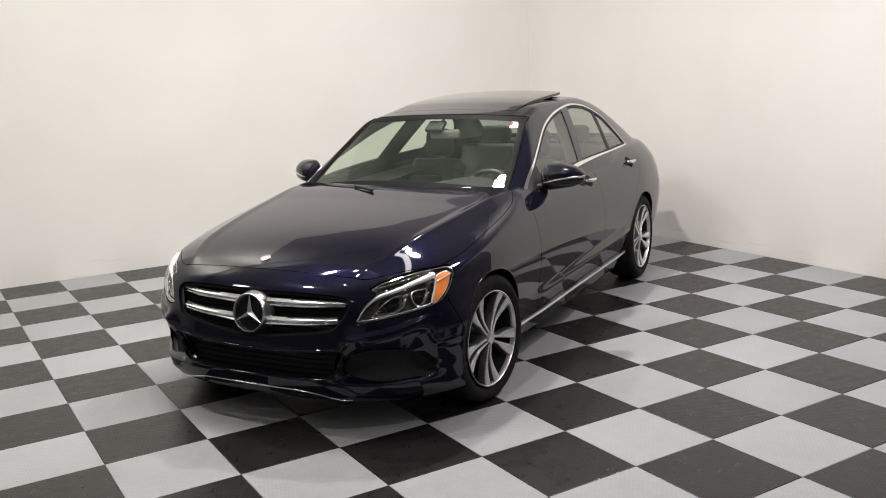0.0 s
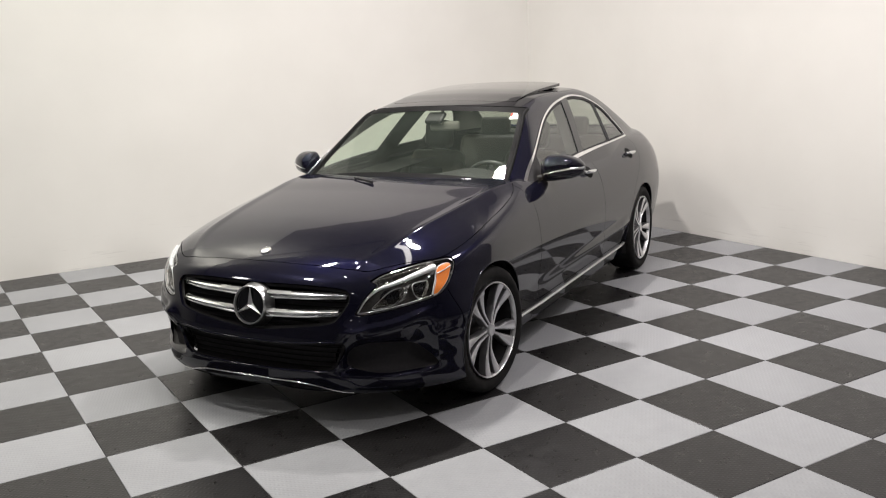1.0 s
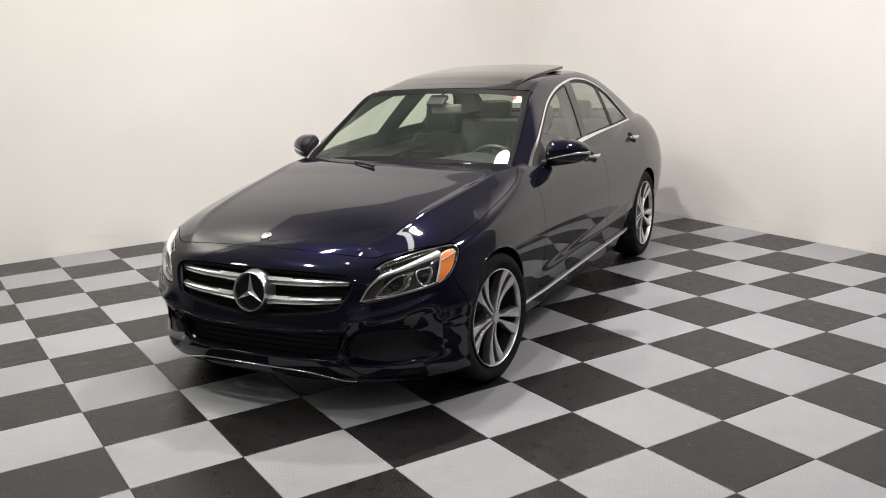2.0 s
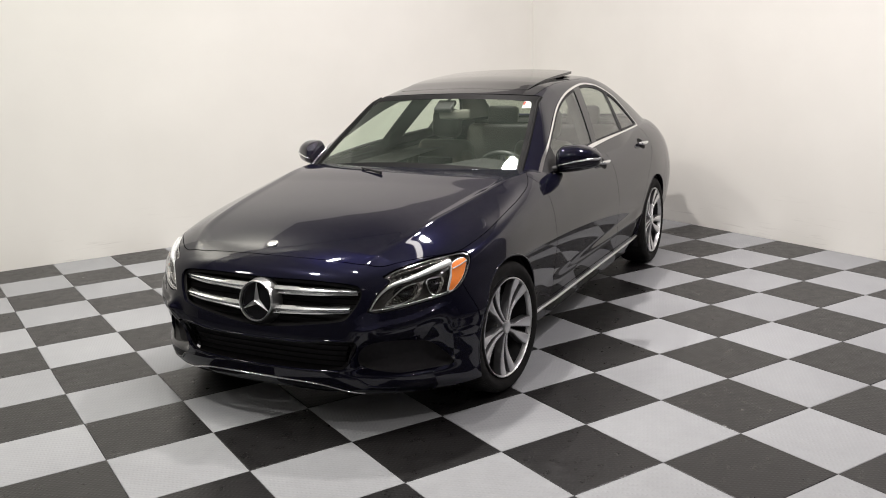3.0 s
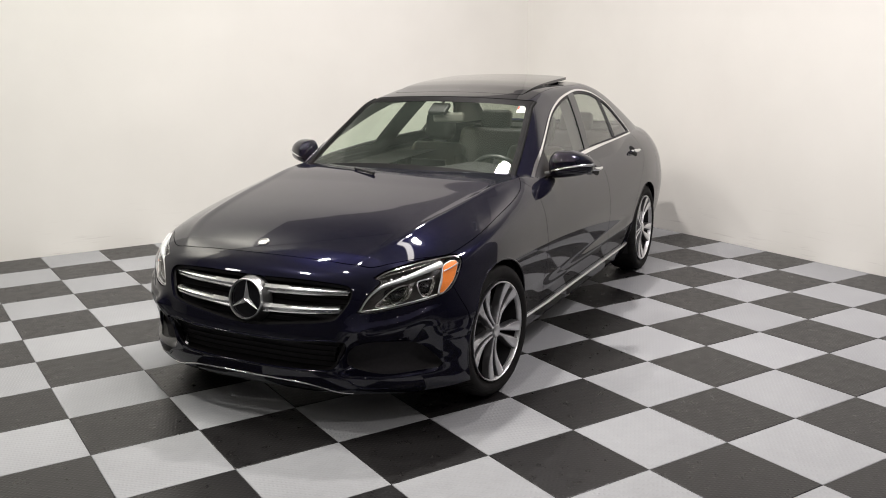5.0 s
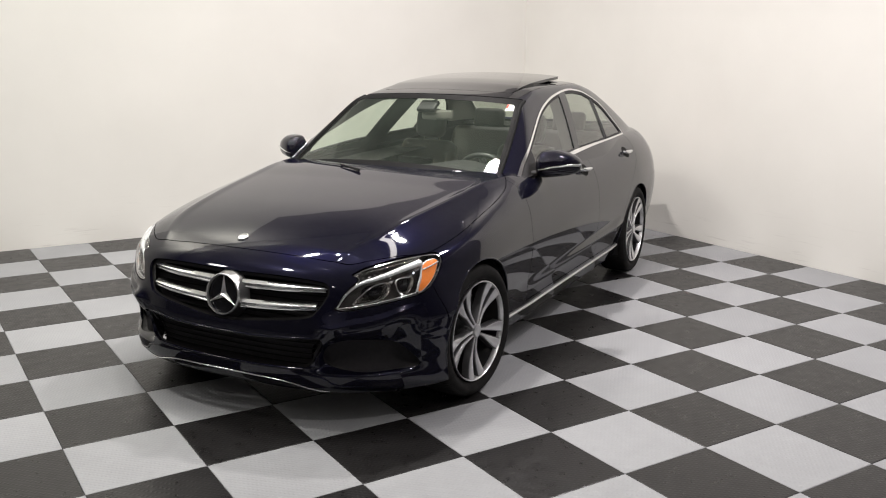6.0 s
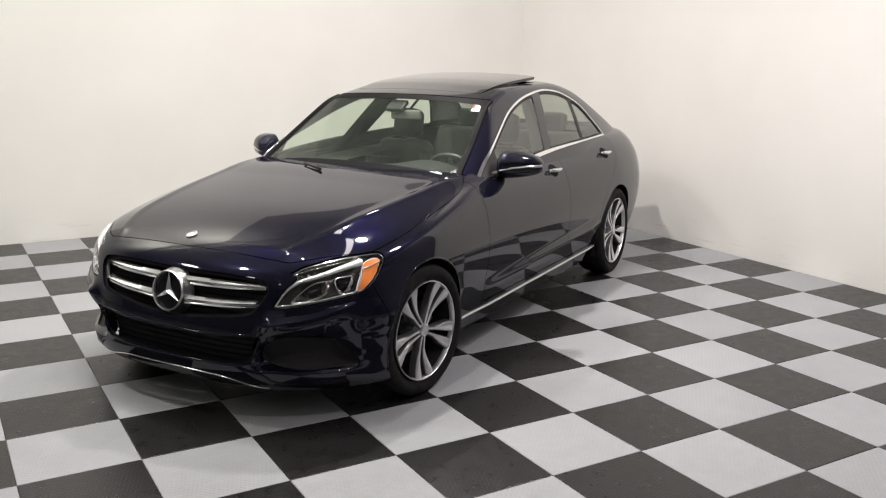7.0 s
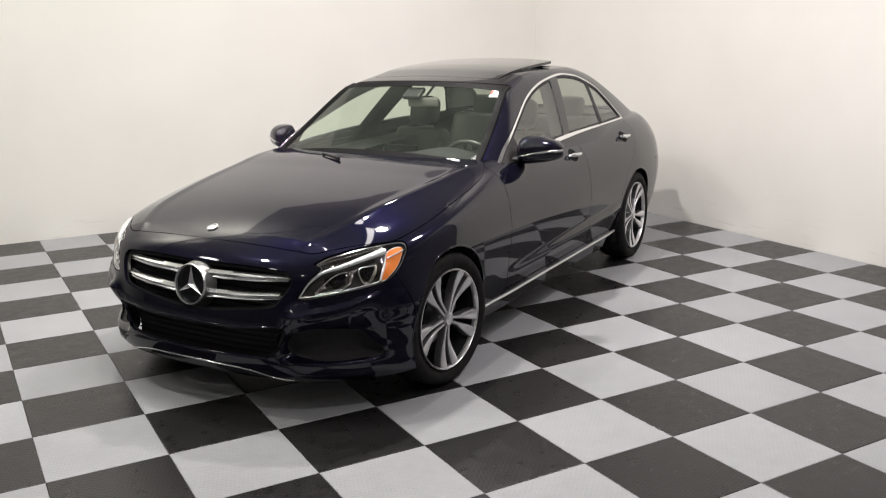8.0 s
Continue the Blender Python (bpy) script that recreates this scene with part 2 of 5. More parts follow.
M_CONCRETE = plain("grey_slab", (0.2, 0.2, 0.2), 0.8, 0, 0.15, 12, 0.2)
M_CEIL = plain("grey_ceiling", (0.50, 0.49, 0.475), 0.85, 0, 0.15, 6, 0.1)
M_FIXTURE = plain("white_fixture_metal", (0.7, 0.7, 0.7), 0.4, 0, 0.05, 30, 0)
M_MATTE = plain("matte_black_plastic", (0.030, 0.0285, 0.031), 0.85, 0, 0.2, 60, 0.1, 0.0, 0.1)
M_COWL = plain("black_printed_glass", (0.006, 0.006, 0.006), 0.6, 0, 0.1, 60, 0.0, 0.0, 0.08)
M_DARKWALL = plain("dark_wall_paint", (0.16, 0.155, 0.165), 0.8, 0, 0.15, 6, 0.1)
M_LED = plain("white_light_guide", (0.76, 0.78, 0.78), 0.3, 0.35, 0.06, 160, 0.6, 0.6)
M_LAMPIN = plain("dark_lamp_interior", (0.052, 0.048, 0.045), 0.3, 0.3, 0.3, 130, 0.3, 0.5)

M_PILLAR = plain("dark_grey_trim", (0.018, 0.017, 0.015), 0.8, 0, 0.12, 60, 0.1)
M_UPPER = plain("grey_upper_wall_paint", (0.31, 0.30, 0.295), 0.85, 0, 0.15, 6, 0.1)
M_STAR = plain("brushed_chrome", (0.84, 0.84, 0.84), 0.34, 1.0, 0.04, 30, 0)

# ---- mesh tools ----
def fresh(name, label, category, loc=(0, 0, 0), rz=0.0, group="", kind=""):
    ob = new(name)
    ob.empty_display_size = 0.1
    ob.matrix_world = pose(*loc, 0, 0, rz)
    return tagged(ob, label, category, group, kind)


def put(name, mesh, material, parent=None, label=""):
    if material is not None:
        mesh.materials.append(material)
    ob = new(name, mesh)
    if parent is not None:
        ob.parent = parent
    if label:
        ob["label"] = label
    return ob


def mesh_of(name, verts, faces, normals=None, smooth=True):
    me = bpy.data.meshes.new(name)
    me.from_pydata([tuple(map(float, v)) for v in verts], [], faces)
    me.polygons.foreach_set("use_smooth", [smooth] * len(me.polygons))
    me.update()
    if normals is not None:
        me.normals_split_custom_set_from_vertices([tuple(map(float, n)) for n in normals])
    return me


def part(name, bm, material, parent=None, label="", smooth=None):
    """Links a bmesh as one mesh object under a thing or part. smooth: the crease angle in degrees."""
    bm.normal_update()
    me = bpy.data.meshes.new(name)
    if smooth is not None:
        for f in bm.faces:
            f.smooth = True
        for e in bm.edges:
            if len(e.link_faces) == 2 and e.calc_face_angle(0) > radians(smooth):
                e.smooth = False
    bm.to_mesh(me)
    bm.free()
    return put(name, me, material, parent, label)


def box_bm(size, centre=(0, 0, 0), bevel=0.0, seg=2, m=None):
    bm = bmesh.new()
    bmesh.ops.create_cube(bm, size=1, matrix=Matrix.Translation(centre) @ Matrix.Diagonal((*size, 1)))
    if bevel:
        bmesh.ops.bevel(bm, geom=bm.edges[:], offset=bevel, segments=seg, profile=0.5, affect="EDGES")
    if m is not None:
        bm.transform(m)
    return bm


def lathe_bm(profile, seg=48, axis="y", closed=False):
    """Turns a profile of (radius, along) round an axis."""
    bm = bmesh.new()
    rings = []
    for k in range(seg):
        a = 2 * math.pi * k / seg
        c, s = math.cos(a), math.sin(a)
        ring = []
        for r, h in profile:
            p = (r * c, h, r * s) if axis == "y" else ((r * c, r * s, h) if axis == "z" else (h, r * c, r * s))
            ring.append(bm.verts.new(p))
        rings.append(ring)
    n = len(profile)
    for k in range(seg):
        a, b = rings[k], rings[(k + 1) % seg]
        for i in range(n if closed else n - 1):
            j = (i + 1) % n
            bm.faces.new((a[i], a[j], b[j], b[i]))
    bmesh.ops.remove_doubles(bm, verts=bm.verts[:], dist=1e-6)
    bmesh.ops.recalc_face_normals(bm, faces=bm.faces[:])
    return bm


def tube_bm(points, radius, seg=8, flat=1.0, up=(0, 0, 1), cap=True):
    """A rod along points; flat squeezes it along up."""
    bm = bmesh.new()
    pts = [Vector(p) for p in points]
    rings = []
    for i, p in enumerate(pts):
        d = (pts[min(i + 1, len(pts) - 1)] - pts[max(i - 1, 0)]).normalized()
        side = d.cross(Vector(up)).normalized()
        top = side.cross(d).normalized()
        r = radius[i] if isinstance(radius, (list, tuple)) else radius
        rings.append([bm.verts.new(p + side * math.cos(a) * r + top * math.sin(a) * r * flat)
                      for a in (2 * math.pi * k / seg for k in range(seg))])
    for a, b in zip(rings, rings[1:]):
        for k in range(seg):
            bm.faces.new((a[k], a[(k + 1) % seg], b[(k + 1) % seg], b[k]))
    if cap:
        bm.faces.new(rings[0][::-1])
        bm.faces.new(rings[-1])
    bmesh.ops.recalc_face_normals(bm, faces=bm.faces[:])
    return bm


def smooth_curve(keys):
    """A smooth function through (x, y) keys (monotone-limited cubic)."""
    xs = np.array([k[0] for k in keys], float)
    ys = np.array([k[1] for k in keys], float)
    order = np.argsort(xs)
    xs, ys = xs[order], ys[order]
    h, d = np.diff(xs), np.diff(ys) / np.diff(xs)
    m = np.zeros(len(xs))
    m[0], m[-1] = d[0], d[-1]
    for i in range(1, len(xs) - 1):
        if d[i - 1] * d[i] > 0:
            w1, w2 = 2 * h[i] + h[i - 1], h[i] + 2 * h[i - 1]
            m[i] = (w1 + w2) / (w1 / d[i - 1] + w2 / d[i])

    def f(x):
        x = np.clip(np.asarray(x, float), xs[0], xs[-1])
        i = np.clip(np.searchsorted(xs, x) - 1, 0, len(xs) - 2)
        t = (x - xs[i]) / h[i]
        t2, t3 = t * t, t * t * t
        return (2 * t3 - 3 * t2 + 1) * ys[i] + (t3 - 2 * t2 + t) * h[i] * m[i] + (3 * t2 - 2 * t3) * ys[i + 1] + (t3 - t2) * h[i] * m[i + 1]
    return f


def rounded(corners, steps=10, loop=True):
    """A closed smooth outline (Catmull-Rom) through corners; (a, b, 1) keeps a corner sharp."""
    pts = [np.array(c[:2], float) for c in corners]
    hard = [len(c) > 2 for c in corners]
    n, out = len(pts), []
    for i in range(n):
        p0, p1, p2, p3 = pts[i - 1], pts[i], pts[(i + 1) % n], pts[(i + 2) % n]
        m1 = (p2 - p1) if hard[i] else (p2 - p0) / 2
        m2 = (p2 - p1) if hard[(i + 1) % n] else (p3 - p1) / 2
        for k in range(steps):
            t = k / steps
            t2, t3 = t * t, t * t * t
            out.append((2 * t3 - 3 * t2 + 1) * p1 + (t3 - 2 * t2 + t) * m1 + (3 * t2 - 2 * t3) * p2 + (t3 - t2) * m2)
    return np.array(out)


def inside(outline, a, b):
    """Signed distance of points (a, b) to a closed outline, positive inside."""
    a, b = np.asarray(a, float), np.asarray(b, float)
    best, odd = np.full(a.shape, 1e9), np.zeros(a.shape, bool)
    for p, q in zip(outline, np.roll(outline, -1, 0)):
        e = q - p
        t = np.clip(((a - p[0]) * e[0] + (b - p[1]) * e[1]) / (e @ e + 1e-12), 0, 1)
        best = np.minimum(best, np.hypot(a - p[0] - t * e[0], b - p[1] - t * e[1]))
        if abs(e[1]) > 1e-12:
            cross = ((p[1] > b) != (q[1] > b)) & (a < p[0] + (b - p[1]) / e[1] * e[0])
            odd ^= cross
    return np.where(odd, best, -best)

# ---- room ----
def slab(name, x0, x1, y0, y1, z0, z1, material, label, category):
    ob = part(name, box_bm((x1 - x0, y1 - y0, z1 - z0), ((x0 + x1) / 2, (y0 + y1) / 2, (z0 + z1) / 2)), material)
    return tagged(ob, label, category, kind="structure")


WHITE_TOP, WHITE_END = 3.2, 0.32
PANEL_END = 0.15


def build_room():
    slab("wall_north", NEAR_X - 0.2, WALL_X + 0.2, WALL_Y, WALL_Y + 0.2, -0.1, WHITE_TOP, M_WALL, "plain white painted showroom wall behind the car", "wall")
    slab("wall_east", WALL_X, WALL_X + 0.2, PANEL_END, WALL_Y, -0.1, WHITE_TOP, M_WALL, "plain white painted showroom side wall, scuffed near the floor", "wall")
    # unseen wall, added dark so the car's front wing mirrors less brightness
    slab("unseen_dark_wall", WALL_X + 0.05, WALL_X + 0.2, NEAR_Y, PANEL_END - 0.002, -0.1, WHITE_TOP, M_DARKWALL, "unseen dark wall, added to darken reflections on the car's side", "wall")
    high = bmesh.new()
    edge = [(NEAR_X - 0.2, WHITE_TOP), (WHITE_END, WHITE_TOP), (WHITE_END - 1.4, TOP), (NEAR_X - 0.2, TOP)]
    front, back = ([high.verts.new((x, y, z)) for x, z in edge] for y in (WALL_Y, WALL_Y + 0.048))
    high.faces.new(front)
    high.faces.new(back[::-1])
    for k in range(4):
        high.faces.new((front[k], back[k], back[(k + 1) % 4], front[(k + 1) % 4]))
    bmesh.ops.recalc_face_normals(high, faces=high.faces[:])
    tagged(part("wall_north_high_panel", high, M_WALL), "white painted upper wall panel with a slanting end", "wall", kind="structure")
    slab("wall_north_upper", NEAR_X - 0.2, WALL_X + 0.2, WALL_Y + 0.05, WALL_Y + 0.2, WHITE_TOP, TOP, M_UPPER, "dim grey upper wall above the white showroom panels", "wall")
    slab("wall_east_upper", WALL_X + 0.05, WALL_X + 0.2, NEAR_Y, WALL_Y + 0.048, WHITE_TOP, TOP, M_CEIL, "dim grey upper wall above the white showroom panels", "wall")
    slab("wall_south", NEAR_X - 0.2, WALL_X + 0.2, NEAR_Y - 0.2, NEAR_Y, -0.1, TOP, M_DARKWALL, "plain dark wall closing the room", "wall")
    slab("wall_west", NEAR_X - 0.2, NEAR_X, NEAR_Y, WALL_Y - 0.002, -0.1, TOP, M_DARKWALL, "plain dark wall closing the room", "wall")
    slab("ceiling", NEAR_X - 0.2, WALL_X + 0.2, NEAR_Y - 0.2, WALL_Y + 0.2, TOP, TOP + 0.2, M_CEIL, "plain dim grey ceiling", "ceiling")


build_room()


def build_ceiling_light(lx, ly, lz, sx, sy, turn=0.0):
    """A flat strip fitting on two rods, open below where its light comes out."""
    lamp = fresh("ceiling_light", "white metal strip light hung from the dark ceiling", "ceiling light", (lx, ly, lz), turn, group="ceiling lights")
    tray = bmesh.new()
    bmesh.ops.create_cube(tray, size=1, matrix=Matrix.Translation((0, 0, 0.02)) @ Matrix.Diagonal((sx + 0.06, sy + 0.06, 0.06, 1)))
    bmesh.ops.delete(tray, geom=[f for f in tray.faces if f.normal.z < -0.5], context="FACES")
    part("tray", tray, M_FIXTURE, lamp)
    for q in (-1, 1):
        part("rod", tube_bm([(q * sx * 0.35, 0, 0.05), (q * sx * 0.35, 0, TOP - lz)], 0.006, 6), M_FIXTURE, lamp)


for lx, ly, lz, sx, sy, w in LAMPS:
    build_ceiling_light(lx, ly, lz, sx, sy)
build_ceiling_light(*STRIP[:5], STRIP_TURN)


def build_fill_lamp(eye, target):
    """An added, unseen trough on a rod that throws fill light on the wall's top."""
    lamp = fresh("unseen_fill_lamp", "unseen white trough lamp added to brighten the wall's top", "wall lamp", (0, 0, 0), group="wall washers")
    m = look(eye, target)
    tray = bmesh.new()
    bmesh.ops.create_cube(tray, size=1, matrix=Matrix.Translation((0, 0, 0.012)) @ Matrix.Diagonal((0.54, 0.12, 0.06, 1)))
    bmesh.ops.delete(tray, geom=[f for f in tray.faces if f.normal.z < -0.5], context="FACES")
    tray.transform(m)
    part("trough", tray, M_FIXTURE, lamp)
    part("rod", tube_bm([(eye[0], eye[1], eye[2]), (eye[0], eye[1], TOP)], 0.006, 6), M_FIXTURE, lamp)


for eye, target, w in UNSEEN_FILLS:
    build_fill_lamp(eye, target)

# ---- the car's surface, as smooth fields (x ahead of the front axle, y to its left, z up) ----
def smax(a, b, k):
    return 0.5 * (a + b + np.sqrt((a - b) ** 2 + k * k))


NOSE = smooth_curve([(0.12, 0.66), (0.2, 0.752), (0.25, 0.764), (0.3, 0.768), (0.4, 0.780), (0.5, 0.766), (0.6, 0.735), (0.68, 0.7064), (0.75, 0.6523), (0.85, 0.4939), (1.1, 0.1947)])
TAIL = smooth_curve([(0.15, -3.7468), (0.3, -3.8704), (0.5, -3.9182), (0.7, -3.8998), (0.9, -3.842), (1.05, -3.7924), (1.2, -3.611)])
WIDE = smooth_curve([(0.12, 0.7979), (0.2, 0.8356), (0.3, 0.8645), (0.45, 0.8984), (0.62, 0.9153), (0.74, 0.9046), (0.84, 0.8804), (0.92, 0.8393), (1.0, 0.7816), (1.1, 0.7134)])
HIPS = smooth_curve([(-4.0, -0.0338), (-3.2, -0.0133), (-2.8, -0.0023), (-2.0, -0.0055), (-1.0, -0.0073), (-0.2, 0.0035), (0.2, 0.0062), (0.9, 0.0013)])
DECK = smooth_curve([(0.9, 0.6091), (0.72, 0.7003), (0.6, 0.758), (0.4, 0.821), (0.2, 0.863), (0.0, 0.895), (-0.3, 0.9375), (-0.6, 0.978), (-0.85, 0.9884), (-1.3, 1.0066), (-2.2, 1.0338), (-3.0, 1.0615), (-3.4, 1.0609), (-3.75, 1.0328), (-4.0, 0.9782)])
CROWN = smooth_curve([(0.8, 0.115), (0.4, 0.118), (0.0, 0.109), (-0.8, 0.0987), (-1.2, 0.0568), (-3.0, 0.061), (-4.0, 0.0864)])
KNEE = smooth_curve([(0.8, 0.0489), (0.3, 0.0668), (-0.5, 0.0691), (-1.0, 0.0453), (-3.0, 0.0606), (-4.0, 0.0625)])
CREASE = smooth_curve([(0.7, 0.43), (0.56, 0.500), (0.34, 0.585), (0.15, 0.612), (-0.03, 0.640), (-0.45, 0.692), (-0.7, 0.722)])
FOLD = smooth_curve([(0.62, 0.0), (0.5, 0.20), (0.2, 0.26), (-0.45, 0.25), (-0.8, 0.20), (-1.0, 0.0)])
FLARE_X = smooth_curve([(0.08, 0.0), (0.24, 0.8), (0.34, 1.0), (0.42, 0.75), (0.56, 0.0)])
FLARE_Z = smooth_curve([(0.10, 0.7), (0.25, 1.0), (0.48, 1.0), (0.60, 0.35), (0.68, 0.0)])
CHIN = smooth_curve([(0.10, 0.064), (0.20, 0.064), (0.25, 0.052), (0.30, 0.006), (0.36, 0.0), (0.6, 0.0)])
CORNER = smooth_curve([(0.10, 0.0), (0.30, 0.0), (0.36, 0.015), (0.42, 0.021), (0.48, 0.012), (0.56, 0.004), (0.60, 0.010), (0.66, 0.016), (0.73, 0.010), (0.80, 0.0), (0.9, 0.0)])
RIDGE = smooth_curve([(-0.20, 0.478), (-0.137, 0.486), (-0.04, 0.505), (0.02, 0.513), (0.104, 0.529), (0.158, 0.545), (0.30, 0.575)])
XF, XR, NF, NR = -0.30, -2.75, 3.150, 4.229


def ease(v, a, b):
    t = np.clip((v - a) / (b - a), 0, 1)
    return t * t * (3 - 2 * t)


def cheek(x, y, z):
    """The bumper's corners: a shelf below the headlight, a hollow round the side intake, a lip below it."""
    a = (np.abs(y) - x) * 0.7071
    along = ease(a, -0.20, -0.12) * (1 - ease(a, 0.13, 0.275)) * ease(x, 0.1, 0.3)
    d = RIDGE(a) - z
    shelf = 0.011 * ease(d, -0.006, 0.013) * (1 - ease(d, 0.03, 0.08))
    hollow = 0.038 * ease(d, 0.05, 0.15) * ease(z, 0.256, 0.290)
    knob = 0.018 * np.exp(-((a + 0.122) / 0.042) ** 2 - ((d - 0.004) / 0.028) ** 2) * ease(x, 0.1, 0.3)
    return along * (shelf - hollow) + knob


def low_field(x, y, z):
    """Negative inside the body below the windows."""
    w = WIDE(z) + HIPS(x) + CHIN(z) * np.clip((x - 0.25) / 0.3, 0, 1) + 0.062 * FLARE_X(x) * FLARE_Z(z) + CORNER(z) * np.clip((x - 0.30) / 0.2, 0, 1)
    Y = np.abs(y)
    # the bumper's ends stand upright ahead of the wheels
    w = w + np.maximum(WIDE(0.45) - WIDE(z) - CHIN(z) * np.clip((x - 0.25) / 0.3, 0, 1) - 0.008, 0) * ease(0.47 - z, 0, 0.05) * ease((Y - x) * 0.7071, 0.15, 0.33) * ease(x, 0.1, 0.25)
    a = np.maximum(0, (x - XF) / (NOSE(z) - XF))
    b = np.maximum(0, (XR - x) / (XR - TAIL(z)))
    side = ((a ** NF + (Y / w) ** NF) ** (1 / NF) - 1) * 0.95
    side = np.where(x < XR, ((b ** NR + (Y / w) ** NR) ** (1 / NR) - 1) * 0.95, side)
    line = 0.385 + 0.070 * np.clip((-0.45 - x) / 1.95, 0, 1)
    blade = 0.016 * ease(line - z, -0.045, 0.035) * ease(-x, 0.42, 0.80) * (1 - ease(-x, 2.25, 2.55))
    side = side - cheek(x, y, z) - blade
    over = Y - CREASE(x)
    fold = FOLD(x)
    ridge = 0.0035 * np.exp(-((over + 0.014) / 0.028) ** 2) * np.minimum(fold * 6, 1)
    top = z - (DECK(x) + ridge - CROWN(x) * (1 - 0.70 * np.minimum(fold * 6, 1)) * Y ** 2 - fold * (over + np.sqrt(over ** 2 + 0.005 ** 2)) / 2)
    return smax(side, top, KNEE(x))


ROOF = smooth_curve([(-0.4, 1.16), (-1.0, 1.296), (-1.25, 1.3525), (-1.45, 1.386), (-1.61, 1.408), (-1.8, 1.420), (-2.1, 1.4245), (-2.4, 1.424), (-2.7, 1.390), (-3.1, 1.285), (-3.5, 1.152)])
BELT = smooth_curve([(-0.5, 0.7614), (-0.9, 0.7841), (-1.3, 0.7887), (-2.2, 0.7982), (-2.8, 0.7684), (-3.4, 0.7026), (-3.8, 0.6227)])


def cab_side(x, z):
    d = z - 0.97
    return BELT(x) - 0.540 * d - 0.125 * d * d


def screen_x(y, z):
    wrap = np.maximum(0, np.abs(y) - 0.645 + 0.33 * (z - 1.02))
    return -0.601 - 1.663 * (z - 0.96) - 0.300 * y * y - 5.0 * wrap ** 2


def backlight_x(y, z):
    return -2.759 - 2.120 * (1.385 - z) + 0.233 * y * y


def cab_field(x, y, z):
    Y = np.abs(y)
    side = (Y - cab_side(x, z)) * 0.88
    roof = z - (ROOF(x) - (0.06 + 0.04 * np.clip((x + 1.6) / 0.35, 0, 1)) * Y ** 2)
    f = smax(side, roof, 0.05)
    f = smax(f, (x - screen_x(Y, z)) * 0.56, 0.006 + 0.010 * np.clip((Y - 0.47) / 0.14, 0, 1))
    return smax(f, (backlight_x(Y, z) - x) * 0.43, 0.03)


def fan(field, x_front, x_rear, z0, front_az, n_side, rear_az, elev, reach=2.2):
    """A grid on the surface field = 0, left half, by rays from a spine; returns points, normals and faces."""
    base = []
    for a in np.linspace(0, 90, front_az, endpoint=False):
        base.append((x_front, a))
    for x in np.linspace(x_front, x_rear, n_side, endpoint=False):
        base.append((x, 90.0))
    for a in np.linspace(90, 180, rear_az):
        base.append((x_rear, a))
    bx = np.array([b[0] for b in base])[:, None]
    az = np.radians([b[1] for b in base])[:, None]
    el = np.radians(elev)[None, :]
    d = np.stack([np.cos(el) * np.cos(az), np.cos(el) * np.sin(az), np.sin(el) + 0 * az], -1)
    o = np.stack([bx + 0 * el, 0 * bx + 0 * el, z0 + 0 * bx + 0 * el], -1)
    lo, hi = np.zeros(d.shape[:2]), np.full(d.shape[:2], reach)
    for _ in range(36):
        mid = (lo + hi) / 2
        p = o + d * mid[..., None]
        out = field(p[..., 0], p[..., 1], p[..., 2]) > 0
        lo, hi = np.where(out, lo, mid), np.where(out, mid, hi)
    p = (o + d * ((lo + hi) / 2)[..., None]).reshape(-1, 3)
    nu, nv = d.shape[:2]
    idx = np.arange(nu * nv).reshape(nu, nv)
    faces = np.stack([idx[:-1, :-1], idx[:-1, 1:], idx[1:, 1:], idx[1:, :-1]], -1).reshape(-1, 4)[:, ::-1]
    return p, faces


def gradient(field, p, h=1e-4):
    g = np.stack([field(*(p + h * e).T) - field(*(p - h * e).T) for e in np.eye(3)], -1)
    return g / np.linalg.norm(g, axis=1, keepdims=True)


